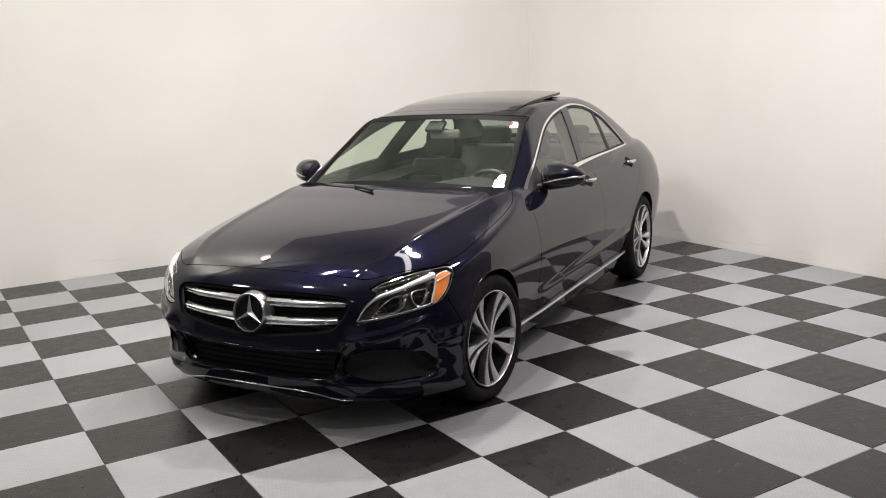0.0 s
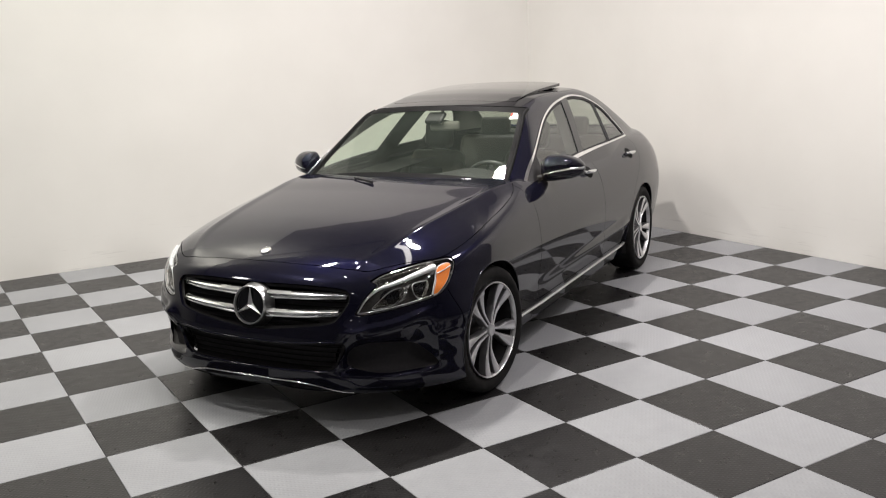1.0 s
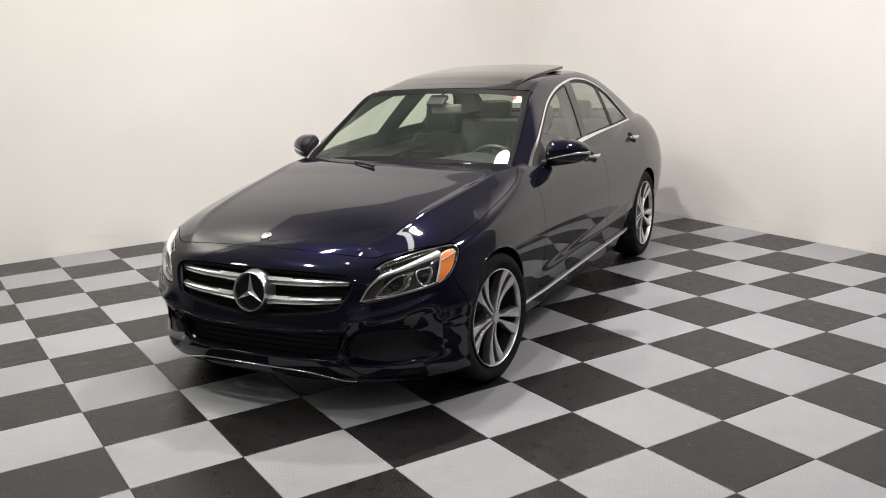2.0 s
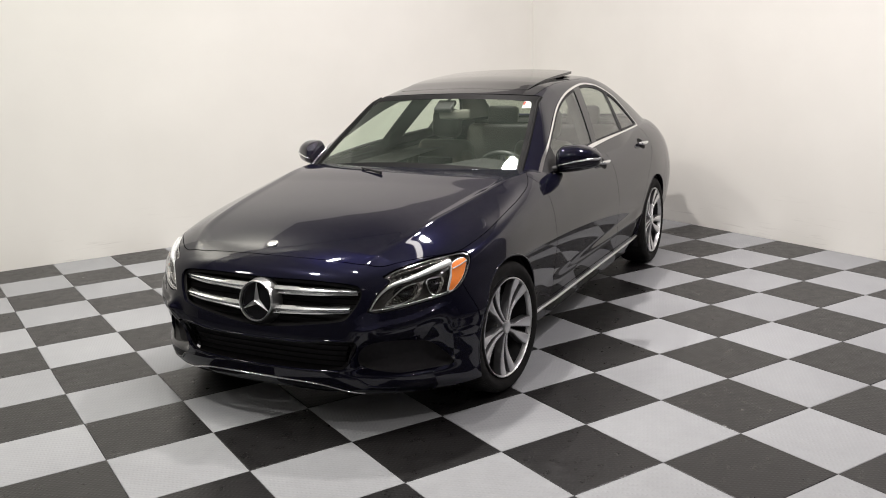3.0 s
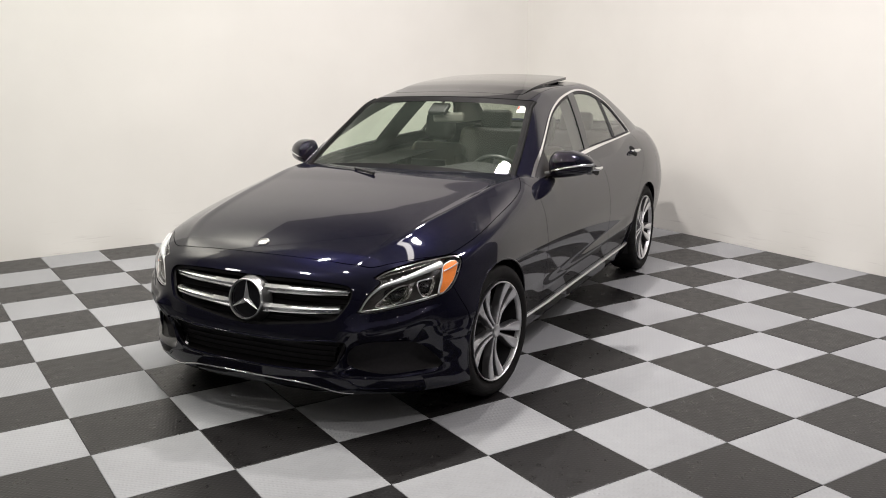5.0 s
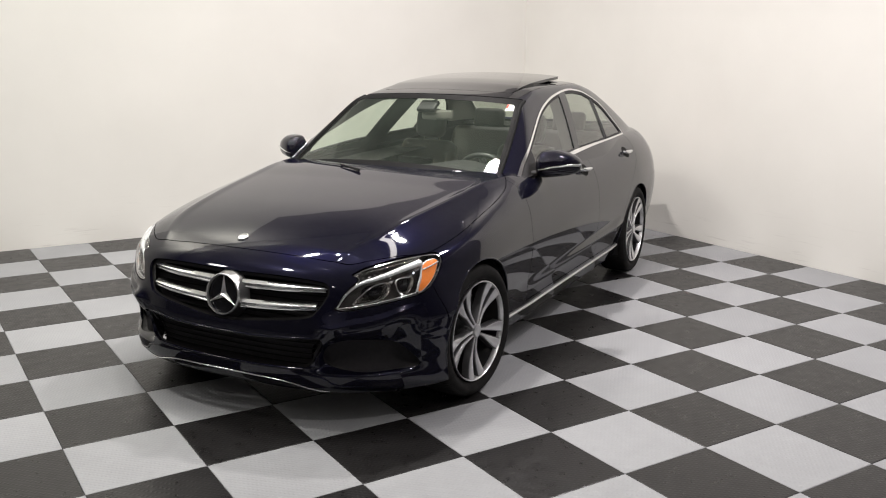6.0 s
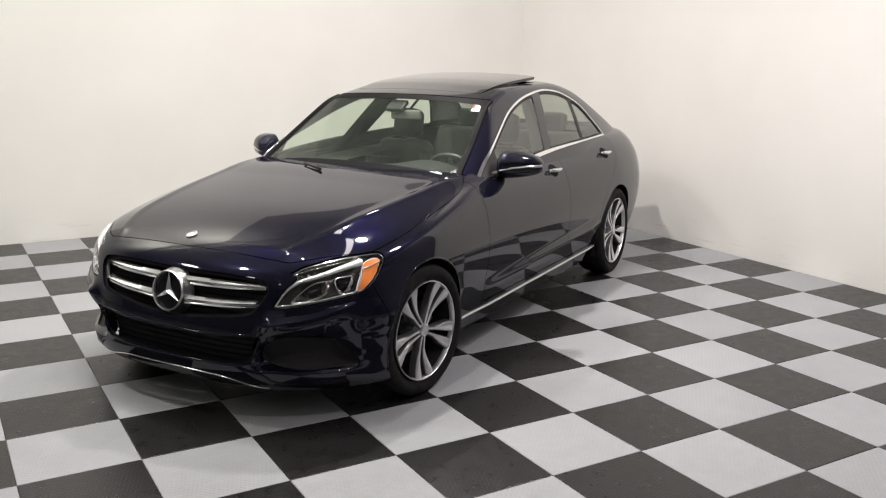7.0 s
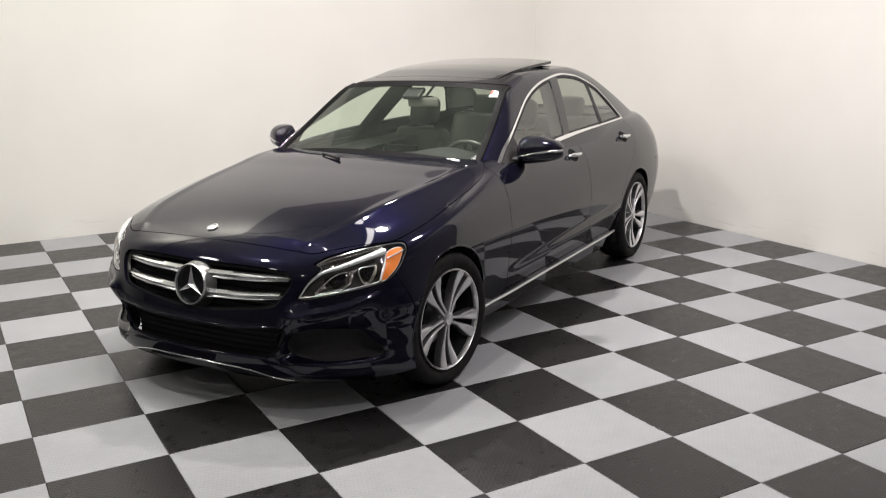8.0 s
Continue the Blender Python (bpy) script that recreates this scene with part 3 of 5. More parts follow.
class Skin:
    """A sheet of triangles on a field's surface, which can be trimmed along implicit lines."""

    def __init__(self, p, tris, field):
        self.p, self.tris, self.field = p, tris, field

    @classmethod
    def of(cls, p, faces, field):
        return cls(p, np.concatenate([faces[:, [0, 1, 2]], faces[:, [0, 2, 3]]]), field)

    def keep(self, f):
        """The part where f(x, y, z) > 0."""
        v = np.asarray(f(*self.p.T), float)
        s = v > 0
        n_in = s[self.tris].sum(1)
        whole = self.tris[n_in == 3]
        pts, made, tris = [], {}, []
        n0 = len(self.p)

        def cut(i, j):
            key = (min(i, j), max(i, j))
            if key not in made:
                t = v[i] / (v[i] - v[j])
                made[key] = n0 + len(pts)
                pts.append(self.p[i] + t * (self.p[j] - self.p[i]))
            return made[key]
        for tri in self.tris[(n_in == 1) | (n_in == 2)]:
            poly = []
            for a in range(3):
                i, j = tri[a], tri[(a + 1) % 3]
                if s[i]:
                    poly.append(i)
                if s[i] != s[j]:
                    poly.append(cut(i, j))
            for a in range(1, len(poly) - 1):
                tris.append((poly[0], poly[a], poly[a + 1]))
        p = np.concatenate([self.p, np.array(pts)]) if pts else self.p
        tri = np.concatenate([whole, np.array(tris, int).reshape(-1, 3)])
        used = np.unique(tri)
        new_id = np.zeros(len(p), int)
        new_id[used] = np.arange(len(used))
        return Skin(p[used], new_id[tri], self.field)

    def flipped(self):
        return Skin(self.p * (1, -1, 1), self.tris[:, ::-1], self.field)

    def both(self):
        o = self.flipped()
        return Skin(np.concatenate([self.p, o.p]), np.concatenate([self.tris, o.tris + len(self.p)]), self.field)

    def mesh(self, name, thick=0.014, lift=0.0, turn_in=True):
        """A mesh with an edge turned inwards by thick, so that seams between panels are real gaps."""
        n = gradient(self.field, self.p)
        p = self.p + lift * n
        edges = {}
        for t in self.tris:
            for a in range(3):
                i, j = int(t[a]), int(t[(a + 1) % 3])
                edges[(i, j)] = 1
        rim = [(i, j) for i, j in edges if (j, i) not in edges]
        rim = [(i, j) for i, j in rim if not (abs(p[i][1]) < 1e-4 and abs(p[j][1]) < 1e-4)]
        verts, norms, faces = list(p), list(n), [tuple(map(int, t)) for t in self.tris]
        if thick and turn_in:
            for i, j in rim:
                e = p[j] - p[i]
                out = np.cross(e, n[i])
                out = out / (np.linalg.norm(out) + 1e-12)
                k = len(verts)
                verts += [p[i], p[j], p[j] - thick * n[j], p[i] - thick * n[i]]
                norms += [out] * 4
                faces.append((k + 1, k, k + 3, k + 2))
        return mesh_of(name, verts, faces, norms)

# ---- the car ----
def solve_axis(axis, a, b, lo, hi, field=low_field):
    """The surface's coordinate on axis (0 x over y, z; 1 y over x, z; 2 z over x, y), searched outwards from lo to hi."""
    for _ in range(40):
        mid = (lo + hi) / 2
        q = {0: (mid, a, b), 1: (a, mid, b), 2: (a, b, mid)}[axis]
        if float(field(np.float64(q[0]), np.float64(q[1]), np.float64(q[2]))) > 0:
            hi = mid
        else:
            lo = mid
    return (lo + hi) / 2


CAR_X, CAR_Y, CAR_TURN = -0.484, 1.289, 210.99
AXLE_F, AXLE_R, HUB_Z, ARCH_R, TYRE_R = -0.006, -2.815, 0.319, 0.348, 0.319
STEER = -5.5
GAP = 0.0034
car = fresh("car", "glossy dark blue metallic four-door saloon car parked on the checkerboard floor", "car", (CAR_X, CAR_Y, 0), CAR_TURN)

pts, quads = fan(low_field, 0.0, -3.0, 0.45, 120, 220, 44, np.r_[np.linspace(-30, 34, 170, endpoint=False), np.linspace(34, 90, 100)])
LOW = Skin.of(pts, quads, low_field)
pts, quads = fan(cab_field, -1.45, -2.45, 0.90, 70, 90, 50, np.linspace(-4, 90, 110))
CAB = Skin.of(pts, quads, cab_field)


def arches(x, y, z):
    return np.minimum(np.hypot(x - AXLE_F, z - HUB_Z), np.hypot(x - AXLE_R, z - HUB_Z)) - ARCH_R


def mirrored(half):
    """A closed outline (a, b) from its half with b >= 0."""
    return rounded(list(half) + [(a, -b) for a, b, *_ in half[::-1] if b > 1e-6], 8)


def mirrored_y(half):
    """A closed outline (y, z) from its half with y >= 0."""
    return rounded(list(half) + [(-a, b) for a, b, *_ in half[::-1] if a > 1e-6], 8)


def slant(x, y):
    return (np.abs(y) - x) * 0.7071


HOOD = mirrored([(0.604, 0.0), (0.601, 0.17), (0.595, 0.30), (0.584, 0.46), (0.556, 0.565), (0.43, 0.69), (0.32, 0.772), (0.2, 0.803), (0.03, 0.818),
                 (-0.2, 0.812), (-0.4, 0.801), (-0.55, 0.778), (-0.68, 0.72), (-0.725, 0.655), (-0.655, 0.5), (-0.585, 0.3), (-0.545, 0.0)])
LAMP = rounded([(-0.108, 0.549, 1), (-0.052, 0.622), (0.0, 0.667), (-0.022, 0.685, 1), (0.05, 0.713), (0.19, 0.7375), (0.318, 0.745), (0.376, 0.741), (0.392, 0.715),
                (0.365, 0.668), (0.315, 0.620), (0.262, 0.597), (0.15, 0.577), (0.03, 0.558), (-0.055, 0.545)])
AMBER = rounded([(0.296, 0.716), (0.355, 0.730), (0.374, 0.711), (0.340, 0.655), (0.276, 0.606), (0.256, 0.612), (0.278, 0.663)])
GRILLE = mirrored_y([(0.0, 0.664), (0.25, 0.667), (0.44, 0.658), (0.492, 0.640), (0.498, 0.600), (0.462, 0.535), (0.42, 0.507), (0.26, 0.484), (0.0, 0.459)])
MOUTH = mirrored_y([(0.0, 0.405), (0.25, 0.410), (0.45, 0.425), (0.495, 0.410), (0.46, 0.33), (0.42, 0.290), (0.36, 0.278), (0.2, 0.270), (0.0, 0.266)])
SCOOP = rounded([(-0.150, 0.335), (-0.128, 0.395), (-0.04, 0.421), (0.134, 0.398), (0.215, 0.345), (0.262, 0.290), (0.224, 0.274), (0.1, 0.268), (-0.016, 0.270), (-0.125, 0.291)])
WINDOWS = rounded([(-0.735, 0.918, 1), (-0.951, 1.047), (-1.245, 1.178), (-1.462, 1.262), (-1.684, 1.318), (-1.9, 1.349), (-2.12, 1.365), (-2.29, 1.356), (-2.443, 1.330),
                   (-2.67, 1.250), (-2.811, 1.129), (-2.928, 1.008, 1), (-2.241, 1.006), (-1.705, 0.988), (-1.2, 0.955)], 6)
SCREEN = mirrored_y([(0.0, 0.93), (0.3, 0.93), (0.64, 0.935), (0.672, 0.96), (0.655, 1.02), (0.613, 1.162), (0.572, 1.277), (0.553, 1.314), (0.515, 1.331), (0.29, 1.3445), (0.0, 1.350)])
REARGLASS = mirrored_y([(0.0, 1.06), (0.3, 1.06), (0.58, 1.075), (0.60, 1.10), (0.545, 1.25), (0.50, 1.335), (0.45, 1.352), (0.25, 1.365), (0.0, 1.370)])
ROOFGLASS = mirrored([(-1.15, 0.0), (-1.17, 0.30), (-1.24, 0.50), (-1.36, 0.516), (-1.8, 0.508), (-2.2, 0.505), (-2.5, 0.488), (-2.56, 0.46), (-2.60, 0.3), (-2.615, 0.0)])
SUNROOF = mirrored([(-1.385, 0.0), (-1.395, 0.30), (-1.42, 0.425), (-1.47, 0.445), (-1.8, 0.450), (-2.20, 0.450), (-2.25, 0.43), (-2.262, 0.3), (-2.27, 0.0)])


def hood_in(x, y, z):
    return np.where(z > 0.6, inside(HOOD, x, y), -0.5)


def lamp_in(x, y, z):
    return np.where((x > 0.1), inside(LAMP, slant(x, y), z), -0.5)


def front_in(outline):
    return lambda x, y, z: np.where(x > 0.4, inside(outline, y, z), -0.5)


def scoop_in(x, y, z):
    return np.where(x > 0.3, inside(SCOOP, slant(x, y), z), -0.5)


def window_in(x, y, z):
    return np.where(np.abs(y) > 0.3, inside(WINDOWS, x, z), -0.5)


def screen_in(x, y, z):
    return np.where(x > -1.42, inside(SCREEN, y, z), -0.5)


def rear_in(x, y, z):
    return np.where(x < -2.6, inside(REARGLASS, y, z), -0.5)


def roof_in(x, y, z):
    return np.where(z > 1.3, inside(ROOFGLASS, x, y), -0.5)


def grow(f, by):
    return lambda x, y, z: f(x, y, z) + by


def outside(f, gap=GAP):
    return lambda x, y, z: -f(x, y, z) - gap


def seam_bumper(x, y, z):
    """Positive ahead of the joint between bumper and wing."""
    return x - (0.375 + 0.25 * (z - 0.6))


def seam_a(x, y, z):
    """Positive ahead of the front door."""
    return x + 0.648 + 0.03 * (z - 0.8)


def seam_b(x, y, z):
    return x + 1.835 + 0.25 * np.maximum(z - 0.95, 0)


REAR_CUT = smooth_curve([(0.2, -2.43), (0.5, -2.46), (0.66, -2.57), (0.77, -2.72), (0.88, -2.86), (0.98, -2.90)])


def seam_c(x, y, z):
    return x - REAR_CUT(z)


def tail_seam(x, y, z):
    """Positive ahead of the rear bumper joint."""
    return x + 3.33 + 0.35 * np.maximum(0.62 - z, 0)


BOTTOM = smooth_curve([(0.9, 0.185), (0.5, 0.17), (0.35, 0.18), (-0.4, 0.185), (-2.4, 0.19), (-3.2, 0.21), (-4.0, 0.25)])


def sills(x, y, z):
    return z - BOTTOM(x)


# lower body, trimmed where the cabin stands on it
SHELL = LOW.keep(sills).keep(arches).keep(lambda x, y, z: np.where(z > 0.85, cab_field(x, y, z), 1.0))
SKIN = SHELL.keep(outside(hood_in))
HOOD_SKIN = SHELL.keep(grow(hood_in, 0.0))


def panel(name, skin, material, parent, label="", side=0, thick=0.014, lift=0.0):
    """Links a piece of the skin: side 1 its left, -1 its right, 0 both in one."""
    s = {1: skin, -1: skin.flipped(), 0: skin.both()}[side]
    return put(name, s.mesh(name, thick, lift), material, parent, label)


def inner_skin(name, skin, material, parent, lift, label="", side=0):
    """A lining set inside the skin by -lift."""
    s = {1: skin, -1: skin.flipped(), 0: skin.both()}[side]
    return put(name, s.mesh(name, 0, lift), material, parent, label)


panel("hood", HOOD_SKIN, M_PAINT, car)
nose = SKIN.keep(outside(lamp_in)).keep(seam_bumper).keep(lambda x, y, z: x - 0.2)
bumper = panel("front_bumper", nose.keep(outside(front_in(GRILLE), 0)).keep(outside(front_in(MOUTH), 0)).keep(outside(scoop_in, 0)), M_PAINT, car, thick=0.014)

wing = SKIN.keep(outside(lamp_in)).keep(grow(lambda x, y, z: -seam_bumper(x, y, z), -GAP)).keep(grow(seam_a, -GAP))
front_door = SKIN.keep(lambda x, y, z: -seam_a(x, y, z)).keep(grow(seam_b, -GAP)).keep(lambda x, y, z: z - 0.305)
rear_door = SKIN.keep(lambda x, y, z: -seam_b(x, y, z)).keep(grow(seam_c, -GAP)).keep(lambda x, y, z: z - 0.305)
sill = SKIN.keep(lambda x, y, z: -seam_a(x, y, z)).keep(lambda x, y, z: x - REAR_CUT(0.3)).keep(lambda x, y, z: 0.3 - z)
rear_all = SKIN.keep(lambda x, y, z: -np.where(z > 0.3, seam_c(x, y, z), x - REAR_CUT(0.3)))
BOOT = mirrored([(-3.28, 0.0), (-3.27, 0.45), (-3.30, 0.62), (-3.40, 0.66), (-3.70, 0.645), (-3.95, 0.62), (-3.97, 0.0)])


def boot_in(x, y, z):
    return np.where(z > 0.62, np.minimum(inside(BOOT, x, y), z - 0.68), -0.3)


TAIL_LAMP = rounded([(0.40, 0.86), (0.47, 0.95), (0.78, 0.94), (0.90, 0.89), (0.88, 0.80), (0.70, 0.76), (0.45, 0.77)])


def tail_in(x, y, z):
    """The lamps wrap round the rear corners."""
    return np.where(x < -3.2, inside(TAIL_LAMP, np.abs(y) + 0.35 * (x + 3.8), z), -0.5)


quarter = rear_all.keep(grow(tail_seam, -GAP)).keep(outside(boot_in)).keep(outside(tail_in))
tail_top = rear_all.keep(lambda x, y, z: -tail_seam(x, y, z)).keep(lambda x, y, z: z - 0.68 - GAP).keep(outside(boot_in)).keep(outside(tail_in))
tail_low = rear_all.keep(lambda x, y, z: -tail_seam(x, y, z)).keep(lambda x, y, z: 0.68 - z)
panel("rear_bumper", tail_low, M_PAINT, car)
panel("boot_lid", rear_all.keep(boot_in).keep(outside(tail_in)), M_PAINT, car)
for s in (1, -1):
    panel("rear_corner", tail_top, M_PAINT, car, side=s)

# cabin
TOPS = CAB.keep(lambda x, y, z: low_field(x, y, z) + 0.004)
frame_skin = TOPS.keep(outside(screen_in, 0.002)).keep(outside(rear_in, 0.002)).keep(outside(window_in, 0)).keep(outside(roof_in, 0.002))
panel("roof_frame", frame_skin, M_PAINT, car)
windscreen = panel("windscreen", TOPS.keep(screen_in), M_SCREEN, car, "clear tinted windscreen", thick=0, lift=-0.003)
windscreen.visible_shadow = False
frit = TOPS.keep(screen_in).keep(lambda x, y, z: np.maximum(0.026 - screen_in(x, y, z), np.maximum(1.0 - 0.10 * y * y - z, z - 1.329 + 0.066 * y * y)))
panel("windscreen_border", frit, M_COWL, windscreen, "black printed border", thick=0, lift=-0.0012)
pillar_run = smooth_curve([(0.945, 0.675), (1.02, 0.657), (1.162, 0.615), (1.277, 0.574), (1.318, 0.556)])
for s in (1, -1):
    strip = []
    for z in np.linspace(0.945, 1.318, 18):
        y = float(pillar_run(z))
        strip.append((solve_axis(0, y, z, -1.6, -0.3, cab_field) + 0.002, s * y, z))
    part("windscreen_moulding", tube_bm(strip, 0.0105, 8), M_COWL, car, "black rubber moulding beside the windscreen", 60)
rear_window = panel("rear_window", TOPS.keep(rear_in), M_REARGLASS, car, "tinted rear window", thick=0, lift=-0.003)
rear_window.visible_shadow = False
roof_glass = panel("roof_glass", TOPS.keep(roof_in).keep(outside(screen_in, 0.002)).keep(lambda x, y, z: -inside(SUNROOF, x, y)), M_ROOFGLASS, car, "black panoramic roof glass", thick=0.012)
tilt = TOPS.keep(lambda x, y, z: np.where(z > 1.3, inside(SUNROOF, x, y) - 0.0012, -0.5)).both()
tilt.p = tilt.p + np.stack([0 * tilt.p[:, 0], 0 * tilt.p[:, 0], 0.0005 + 0.040 * np.clip((-1.40 - tilt.p[:, 0]) / 0.86, 0, 1) ** 1.05], -1)
sunroof = put("sunroof", tilt.mesh("sunroof", 0.018), M_ROOFGLASS, car, "black glass sunroof tilted up at its rear edge")


def post_b(x, z):
    return x - (-1.918 + (1.334 - z) * 0.69)


def post_b2(x, z):
    return x - (-2.05 + (1.342 - z) * 0.80)


def post_q(x, z):
    return x - (-2.52 + (1.286 - z) * 0.49)


def trim_width(x, z):
    return 0.012 + 0.010 * np.clip((1.03 + 0.03 * (x + 2) - z) / 0.03, 0, 1) * np.clip((-1.0 - x) / 0.15, 0, 1)


for s in (1, -1):
    panel("front_wing", wing, M_PAINT, car, side=s)
    fd = panel("front_door", front_door, M_PAINT, car, side=s)
    rd = panel("rear_door", rear_door, M_PAINT, car, side=s)
    panel("side_sill", sill, M_PAINT, car, side=s)
    panel("rear_wing", quarter, M_PAINT, car, side=s)
    panel("tail_light", rear_all.keep(tail_in), M_RED, car, "red tail light", side=s)
    trim = TOPS.keep(lambda x, y, z: window_in(x, y, z) - 0.001).keep(lambda x, y, z: trim_width(x, z) - window_in(x, y, z))
    panel("window_trim", trim, M_CHROME, car, "chrome strip round the side windows", side=s, thick=0.012, lift=0.004)
    opening = TOPS.keep(lambda x, y, z: window_in(x, y, z) - trim_width(x, z))
    seal = opening.keep(lambda x, y, z: trim_width(x, z) + 0.014 - window_in(x, y, z))
    panel("window_seal", seal, M_BLACK, car, side=s, thick=0.01, lift=-0.002)
    sail = opening.keep(lambda x, y, z: x + 1.03 + 0.2 * (z - 1.0))
    panel("mirror_sail", sail, M_BLACK, fd, "black triangular panel at the mirror's foot", side=s, thick=0.006, lift=-0.001)
    trim_skin = TOPS.keep(lambda x, y, z: np.where(np.abs(y) > 0.3, np.minimum(0.10 - post_b(x, z), post_b2(x, z) + 0.09), -1)).keep(lambda x, y, z: 1.36 - z)
    inner_skin("pillar_trim", trim_skin, M_PILLAR, car, -0.045, "dark grey pillar trim", s)
    posts = opening.keep(lambda x, y, z: np.minimum(-post_b(x, z), post_b2(x, z)))
    panel("door_pillar", posts, M_GLOSS, car, "gloss black door pillar", side=s, thick=0.02, lift=-0.001)
    bar = [(-2.52 + (1.286 - z) * 0.49, z) for z in np.linspace(1.285, 1.022, 14)]
    part("window_divider", tube_bm([(x, s * (solve_axis(1, x, z, 0.2, 1.0, cab_field) - 0.004), z) for x, z in bar], 0.010, 8), M_BLACK, rd, "black window divider", 60)
    pane = opening.keep(lambda x, y, z: window_in(x, y, z) - trim_width(x, z) - 0.006)
    for nm, par, f in (("front_side_window", fd, lambda x, y, z: np.minimum(post_b(x, z), -(x + 1.03 + 0.2 * (z - 1.0)))), ("rear_side_window", rd, lambda x, y, z: np.minimum(-post_b2(x, z), post_q(x, z) - 0.006)),
                       ("quarter_window", rd, lambda x, y, z: -post_q(x, z) - 0.006)):
        w = panel(nm, pane.keep(f), M_GLASS, par, "tinted side window", side=s, thick=0, lift=-0.006)
        w.visible_shadow = False


def nose_x(y, z):
    return solve_axis(0, y, z, 0.0, 1.1)


def side_y(x, z):
    return solve_axis(1, x, z, 0.2, 1.2)


def hood_z(x, y):
    return solve_axis(2, x, y, 0.4, 1.3)


# ---- grille, intakes ----
grille = panel("grille", LOW.keep(grow(front_in(GRILLE), 0.012)), M_MATTE, car, "black radiator grille with chrome bars and star emblem", thick=0, lift=-0.06)
for k in range(9):
    z = 0.478 + 0.022 * k
    half = 0.30 + 0.17 * min(1, k / 4)
    ys = np.linspace(-half, half, 21)
    part("grille_mesh_bar", tube_bm([(nose_x(y, z) - 0.052, y, z) for y in ys], 0.003, 6), M_COWL, grille)


def bar_bm(s, z_in, z_out, y_in, y_out, tall_in, tall_out):
    """A chrome bar with a groove along it, from the emblem out to its end."""
    bm = bmesh.new()
    rings = []
    shape = [(-0.5, -0.022), (-0.5, -0.006), (-0.40, 0.003), (-0.28, 0.004), (-0.08, -0.003), (-0.06, -0.015), (0.04, -0.015), (0.07, 0.006), (0.20, 0.008), (0.5, -0.008), (0.5, -0.022)]
    for k in range(17):
        t = k / 16
        y = y_in + (y_out - y_in) * t
        z = z_in + (z_out - z_in) * t
        h = tall_in + (tall_out - tall_in) * t
        x = nose_x(y, z) - 0.012 - 0.012 * t ** 3
        rings.append([bm.verts.new((x + dx, s * y, z + h * c)) for c, dx in shape])
    for a, b in zip(rings, rings[1:]):
        for i in range(len(shape) - 1):
            bm.faces.new((a[i], a[i + 1], b[i + 1], b[i]))
    bm.faces.new(rings[-1])
    bmesh.ops.recalc_face_normals(bm, faces=bm.faces[:])
    return bm


for s in (1, -1):
    part("grille_bar", bar_bm(s, 0.612, 0.622, 0.07, 0.472, 0.040, 0.032), M_SATIN, grille, "chrome grille bar", 35)
    part("grille_bar", bar_bm(s, 0.532, 0.548, 0.07, 0.448, 0.040, 0.032), M_SATIN, grille, "chrome grille bar", 35)

star_pose = Matrix.Translation((0.752, 0, 0.565)) @ pose(0, 0, 0, 0, -10, 0)
emblem_ring = lathe_bm([(0.0835, -0.006), (0.0835, 0.004), (0.0855, 0.009), (0.0885, 0.009), (0.0915, 0.004), (0.0925, -0.004)], 64, "x", True)
emblem_ring.transform(star_pose)
part("star_emblem", emblem_ring, M_STAR, grille, "chrome ring round the star", 40)
housing = lathe_bm([(0.0915, 0.002), (0.095, -0.012), (0.101, -0.030), (0.108, -0.050)], 64, "x")
housing.transform(star_pose)
part("emblem_housing", housing, M_HOUSING, grille, "grey tapered housing behind the ring", 40)
disc = lathe_bm([(0.0, -0.006), (0.086, -0.008), (0.086, -0.013), (0.0, -0.013)], 48, "x")
disc.transform(star_pose)
part("emblem_backing", disc, M_GLOSS, grille, "black disc behind the star", 40)
bm = bmesh.new()
tip = [bm.verts.new((0.016, 0, 0)), bm.verts.new((-0.008, 0, 0))]
for k in range(3):
    a = math.pi / 2 + k * 2 * math.pi / 3
    pa, pb = a + math.pi / 3, a - math.pi / 3
    top = bm.verts.new((0.004, 0.087 * math.cos(a), 0.087 * math.sin(a)))
    low1 = bm.verts.new((-0.006, 0.0145 * math.cos(pa), 0.0145 * math.sin(pa)))
    low2 = bm.verts.new((-0.006, 0.0145 * math.cos(pb), 0.0145 * math.sin(pb)))
    bm.faces.new((tip[0], top, low1))
    bm.faces.new((tip[0], low2, top))
    bm.faces.new((tip[1], low1, top))
    bm.faces.new((tip[1], top, low2))
bmesh.ops.remove_doubles(bm, verts=bm.verts[:], dist=1e-5)
bmesh.ops.recalc_face_normals(bm, faces=bm.faces[:])
bm.transform(star_pose)
part("star", bm, M_STAR, grille, "chrome three-pointed star")

mouth = panel("lower_grille", LOW.keep(grow(front_in(MOUTH), 0.05)), M_MATTE, car, "black lower air intake", thick=0, lift=-0.055)
for k in range(5):
    z = 0.290 + 0.025 * k
    ys = np.linspace(-0.42 - 0.01 * k, 0.42 + 0.01 * k, 21)
    part("intake_slat", tube_bm([(nose_x(y, z) - 0.048, y, z) for y in ys], 0.003, 6), M_COWL, mouth)
for s in (1, -1):
    scoop = panel("side_intake", LOW.keep(grow(scoop_in, 0.012)), M_MATTE, car, "black side air intake", side=s, thick=0, lift=-0.028)

